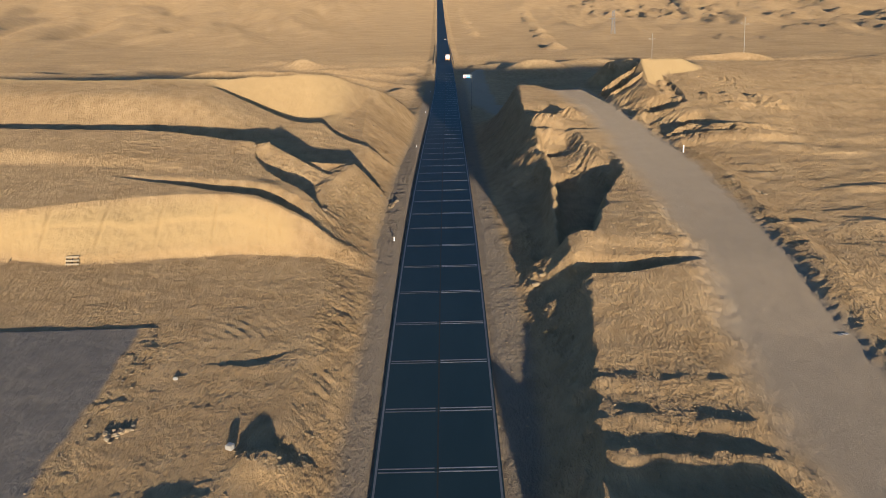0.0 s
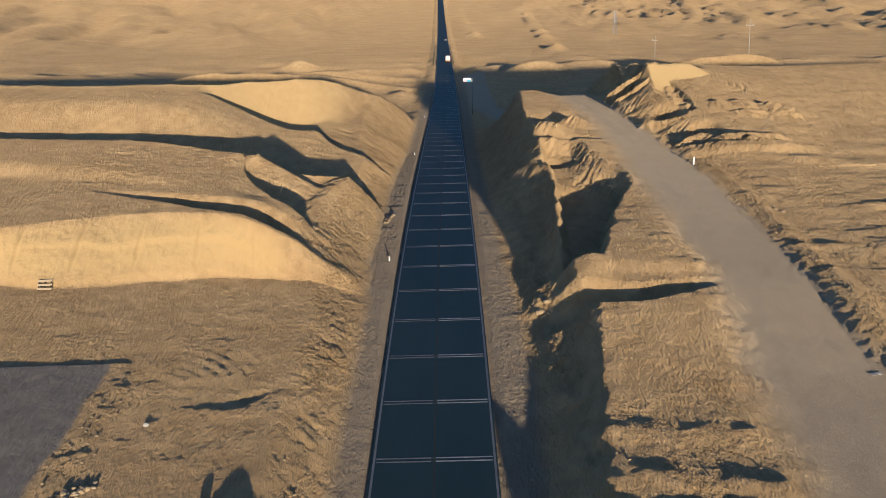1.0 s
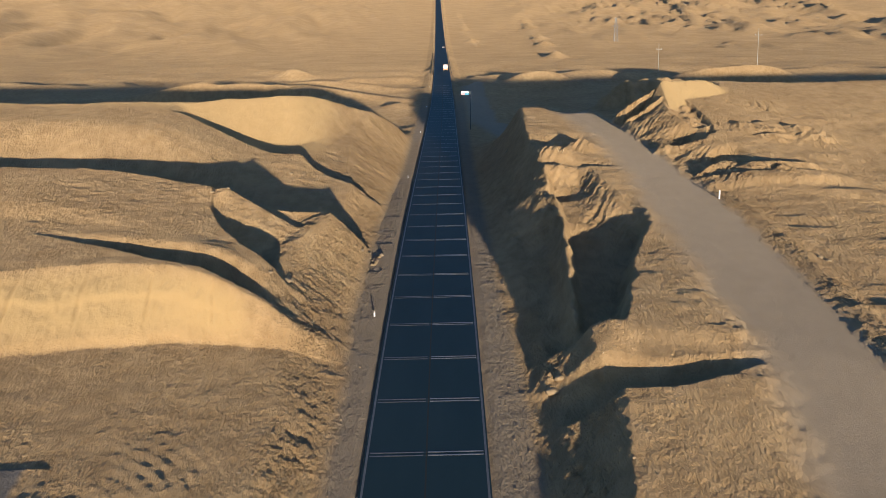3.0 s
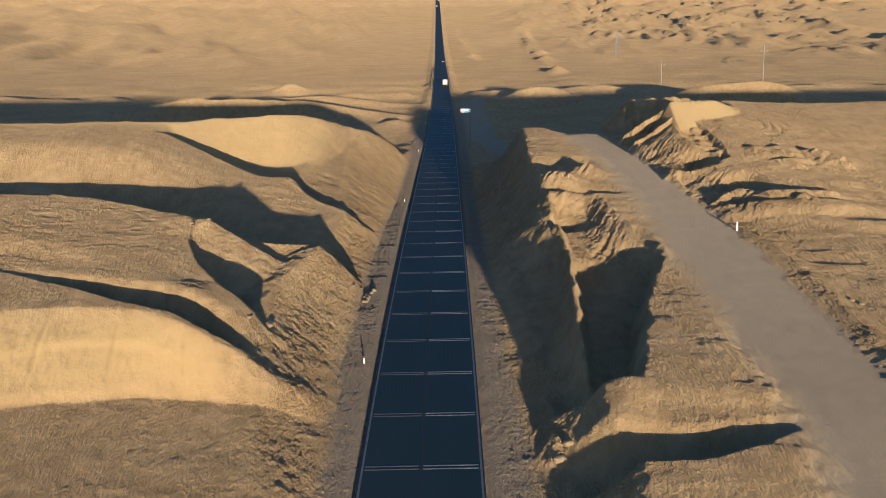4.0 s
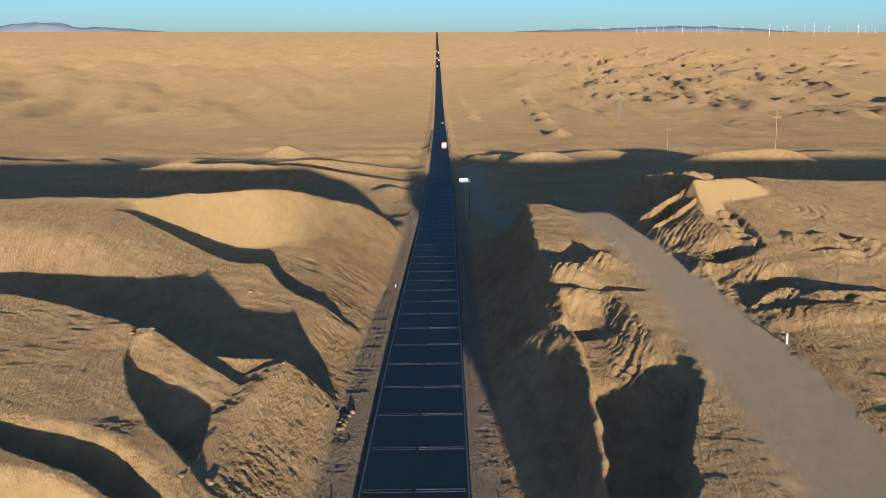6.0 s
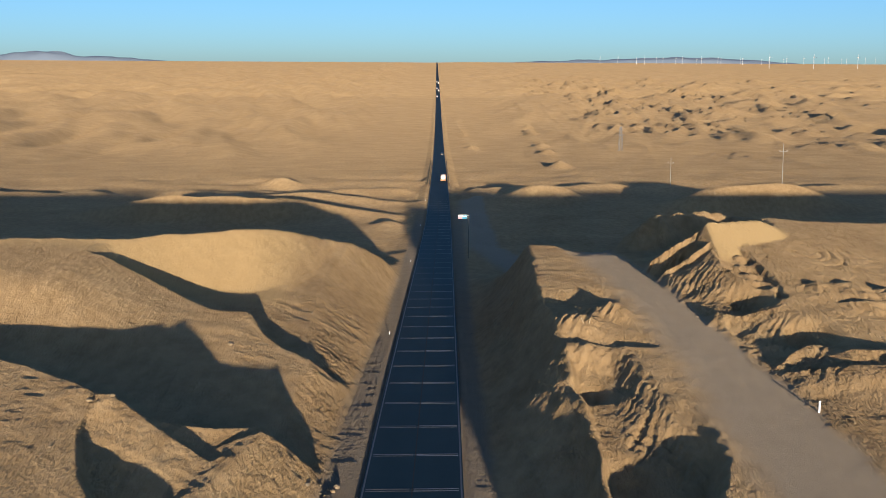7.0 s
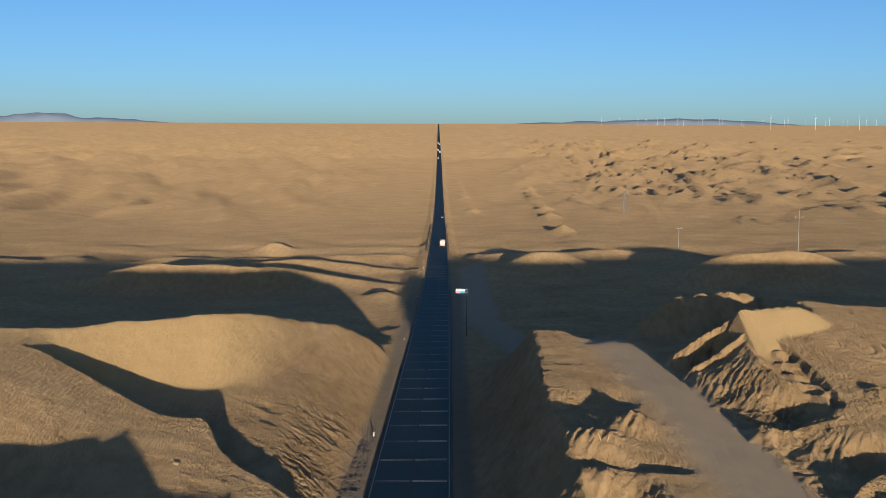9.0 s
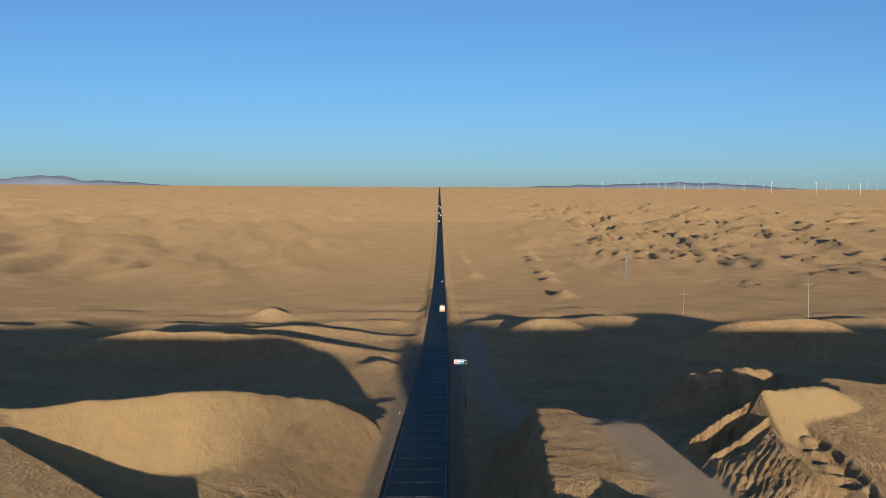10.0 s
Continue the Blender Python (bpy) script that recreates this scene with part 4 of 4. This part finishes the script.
def lattice_tower(x, y, h, turn=0):
    e = empty("lattice_tower", pose(*spot(x, y), 0, 0, turn), "pale steel lattice power tower in the desert", "power tower", "power towers")
    w0, w1 = 0.085 * h, 0.03 * h
    corner = lambda k, f: Vector(((1 if k in (0, 1) else -1) * (w0 + (w1 - w0) * f), (1 if k in (1, 2) else -1) * (w0 + (w1 - w0) * f), h * f))
    r = max(0.05, 0.0045 * h)
    for k in range(4):
        part("leg", rod(bmesh.new(), corner(k, -0.02), corner(k, 1), r, seg=6), STEEL, e)
        bm = bmesh.new()
        for i in range(7):
            f0, f1 = i / 7, (i + 1) / 7
            rod(bm, corner(k, f0), corner((k + 1) % 4, f1), r * 0.6, seg=4)
            rod(bm, corner((k + 1) % 4, f0), corner(k, f1), r * 0.6, seg=4)
        part("bracing", bm, STEEL, e)
    for f, half in ((0.66, 0.19), (0.86, 0.14), (0.98, 0.10)):
        bm = bmesh.new()
        for s_ in (-1, 1):
            for o in (-1, 1):
                rod(bm, (0, o * w1, h * f), (s_ * h * half, 0, h * f), r * 0.8, seg=5)
            rod(bm, (0, 0, h * f + 0.05 * h), (s_ * h * half, 0, h * f), r * 0.8, seg=5)
        part("crossarm", bm, STEEL, e)


line_pole(93, 292, 12.5)
line_pole(107, 237, 13.0)
lattice_tower(123, 480, 17.5, 10)


# wind turbines on the horizon
def turbine(x, y, h, turn, size=1.0, first=[]):
    if first:
        return copy_thing(first[0], pose(*spot(x, y), 0, 0, turn) @ Matrix.Scale(size, 4))
    e = empty("wind_turbine", pose(*spot(x, y), 0, 0, turn), "white three-bladed wind turbine on the desert horizon", "wind turbine", "wind turbines")
    part("tower", rod(bmesh.new(), (0, 0, -3), (0, 0, h), 0.020 * h, 0.012 * h, 16), WHITE, e)
    part("nacelle", box(bmesh.new(), (0, 0.02 * h, h + 0.015 * h), (0.05 * h, 0.13 * h, 0.05 * h), bevel=0.3), WHITE, e)
    hub = part("hub", rod(bmesh.new(), (0, -0.08 * h, h + 0.015 * h), (0, -0.04 * h, h + 0.015 * h), 0.015 * h, 0.028 * h, 12), WHITE, e)
    for k in range(3):
        a = radians(25 + 120 * k)
        bm = bmesh.new()
        d, c = Vector((math.sin(a), 0, math.cos(a))), Vector((0, -0.06 * h, h + 0.015 * h))
        n = Vector((math.cos(a), 0, -math.sin(a)))
        pts = [(0.0, 0.008, 0.008), (0.1, 0.014, 0.006), (0.42, 0.006, 0.003), (0.5, 0.002, 0.001)]
        rings = [[bm.verts.new(c + d * f * h + n * (s1 * w * h) + Vector((0, s2 * t * h, 0))) for s1, s2 in ((-1, -1), (1, -1), (1, 1), (-1, 1))] for f, w, t in pts]
        for p, q in zip(rings, rings[1:]):
            for i in range(4):
                bm.faces.new((p[i], p[(i + 1) % 4], q[(i + 1) % 4], q[i]))
        bm.faces.new(rings[0]), bm.faces.new(rings[-1])
        bmesh.ops.recalc_face_normals(bm, faces=bm.faces)
        part("blade", bm, WHITE, e)
    first.append(e)
    return e


def turbine_at(bearing, Y, size, turn):
    """By its bearing from the end of the way, in degrees, and its true distance."""
    along = 2400 + (Y - 2400) / 0.353
    x = (4 + math.tan(radians(bearing)) * (Y - 90)) * along / Y / 1.043
    turbine(x, along / 2, 33, turn, size)


for bearing in (14.1, 15.95, 17.75):
    turbine_at(bearing, 3850, 1.0, 100)
rng = random.Random(3)
for bearing in (6.8, 7.58, 8.4, 8.75, 9.25, 9.55, 10.1, 10.38, 11.0, 11.2, 11.9, 12.03, 12.85, 12.95, 13.75, 14.65, 14.8, 15.5, 16.35, 16.5, 17.05, 17.25, 18.0, 18.4):
    turbine_at(bearing, rng.uniform(4350, 4650), rng.uniform(0.52, 0.66), 100 + rng.uniform(-12, 12))


# far mountains
def mountain(name, x0, x1, y, height, seed, label):
    n = 70
    bm = bmesh.new()
    rows = []
    for j in range(9):
        f = j / 8
        row = []
        for i in range(n + 1):
            u = i / n
            x = x0 + (x1 - x0) * u
            prof = math.sin(math.pi * u) ** 0.8 * (0.65 + 0.5 * noise.noise(Vector((u * 3.3, seed, 0))) + 0.22 * noise.noise(Vector((u * 11, seed, 4))))
            rug = 0.12 * noise.noise(Vector((u * 18, f * 4, seed)))
            row.append(bm.verts.new([float(v) for v in place(x, y - 60 + 100 * f + 25 * rug, 10 + (45 + height * max(prof, 0.02)) * math.sin(f * math.pi / 2) * (1 + rug))]))
        rows.append(row)
    for a, b in zip(rows, rows[1:]):
        for i in range(n):
            bm.faces.new((a[i], a[i + 1], b[i + 1], b[i]))
    for f in bm.faces:
        f.smooth = True
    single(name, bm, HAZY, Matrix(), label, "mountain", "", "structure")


mountain("backdrop", -3700, -1950, 4760, 85, 1.7, "faint mountains tinted haze-blue on the horizon")
mountain("backdrop", 450, 2500, 4770, 62, 6.2, "long low ridge tinted haze-blue on the horizon")


# loose clods and pebbles on banks, slopes and berm
def scatter(count, seed):
    rg = np.random.RandomState(seed)
    base = bmesh.new()
    bmesh.ops.create_icosphere(base, subdivisions=1, radius=1)
    vs = np.array([v.co[:] for v in base.verts])
    fs = np.array([[v.index for v in f.verts] for f in base.faces])
    base.free()
    kinds = ((-6.2, 50, 2.0, 24), (-8, 52, 2.2, 16), (-10.5, 75, 2.2, 9), (-11, 62, 2.0, 6), (-8, 105, 2.5, 20), (31.2, 52, 0.8, 26), (30.0, 90, 2.0, 12), (28.6, 105, 1.6, 10),
             (14, 31, 4.0, 5), (-9.2, 28, 2.0, 2.0), (-20.2, 34, 1.0, 8), (5.6, 50, 0.8, 22), (12.5, 60, 1.0, 20), (37, 95, 2.5, 8), (18, 84, 3.0, 9), (-24, 72, 8, 5), (38, 60, 4.0, 20))
    pick = rg.randint(0, len(kinds), count)
    k = np.array(kinds)[pick]
    x, y = k[:, 0] + k[:, 2] * rg.normal(size=count) * 0.7, k[:, 1] + k[:, 3] * rg.uniform(-1, 1, count)
    keep = (np.abs(x) > 4.6) & (y > 23) & (y < 128)
    x, y = x[keep], y[keep]
    z, trk = land(x, y)[:2]
    keep = trk < 0.3
    x, y, z = x[keep], y[keep], z[keep]
    n = len(x)
    r = 0.015 + 0.075 * rg.rand(n) ** 5
    P = vs[None] * (1 + 0.35 * rg.normal(size=(n, len(vs), 1)))
    P = P * r[:, None, None] * np.stack([rg.uniform(0.8, 1.4, n), rg.uniform(0.8, 1.3, n), rg.uniform(0.5, 0.9, n)], -1)[:, None]
    P = P + (np.stack(place(x, y, z), -1) + np.stack([0 * r, 0 * r, 0.3 * r], -1))[:, None]
    F = fs[None] + (np.arange(n) * len(vs))[:, None, None]
    me = bpy.data.meshes.new("clods")
    me.from_pydata(P.reshape(-1, 3), [], F.reshape(-1, 3))
    me.materials.append(SAND_ROCK)
    tagged(new("clods", me), "loose sandy clods and pebbles on the banks", "pebbles", kind="stuff")


scatter(4500, 4)
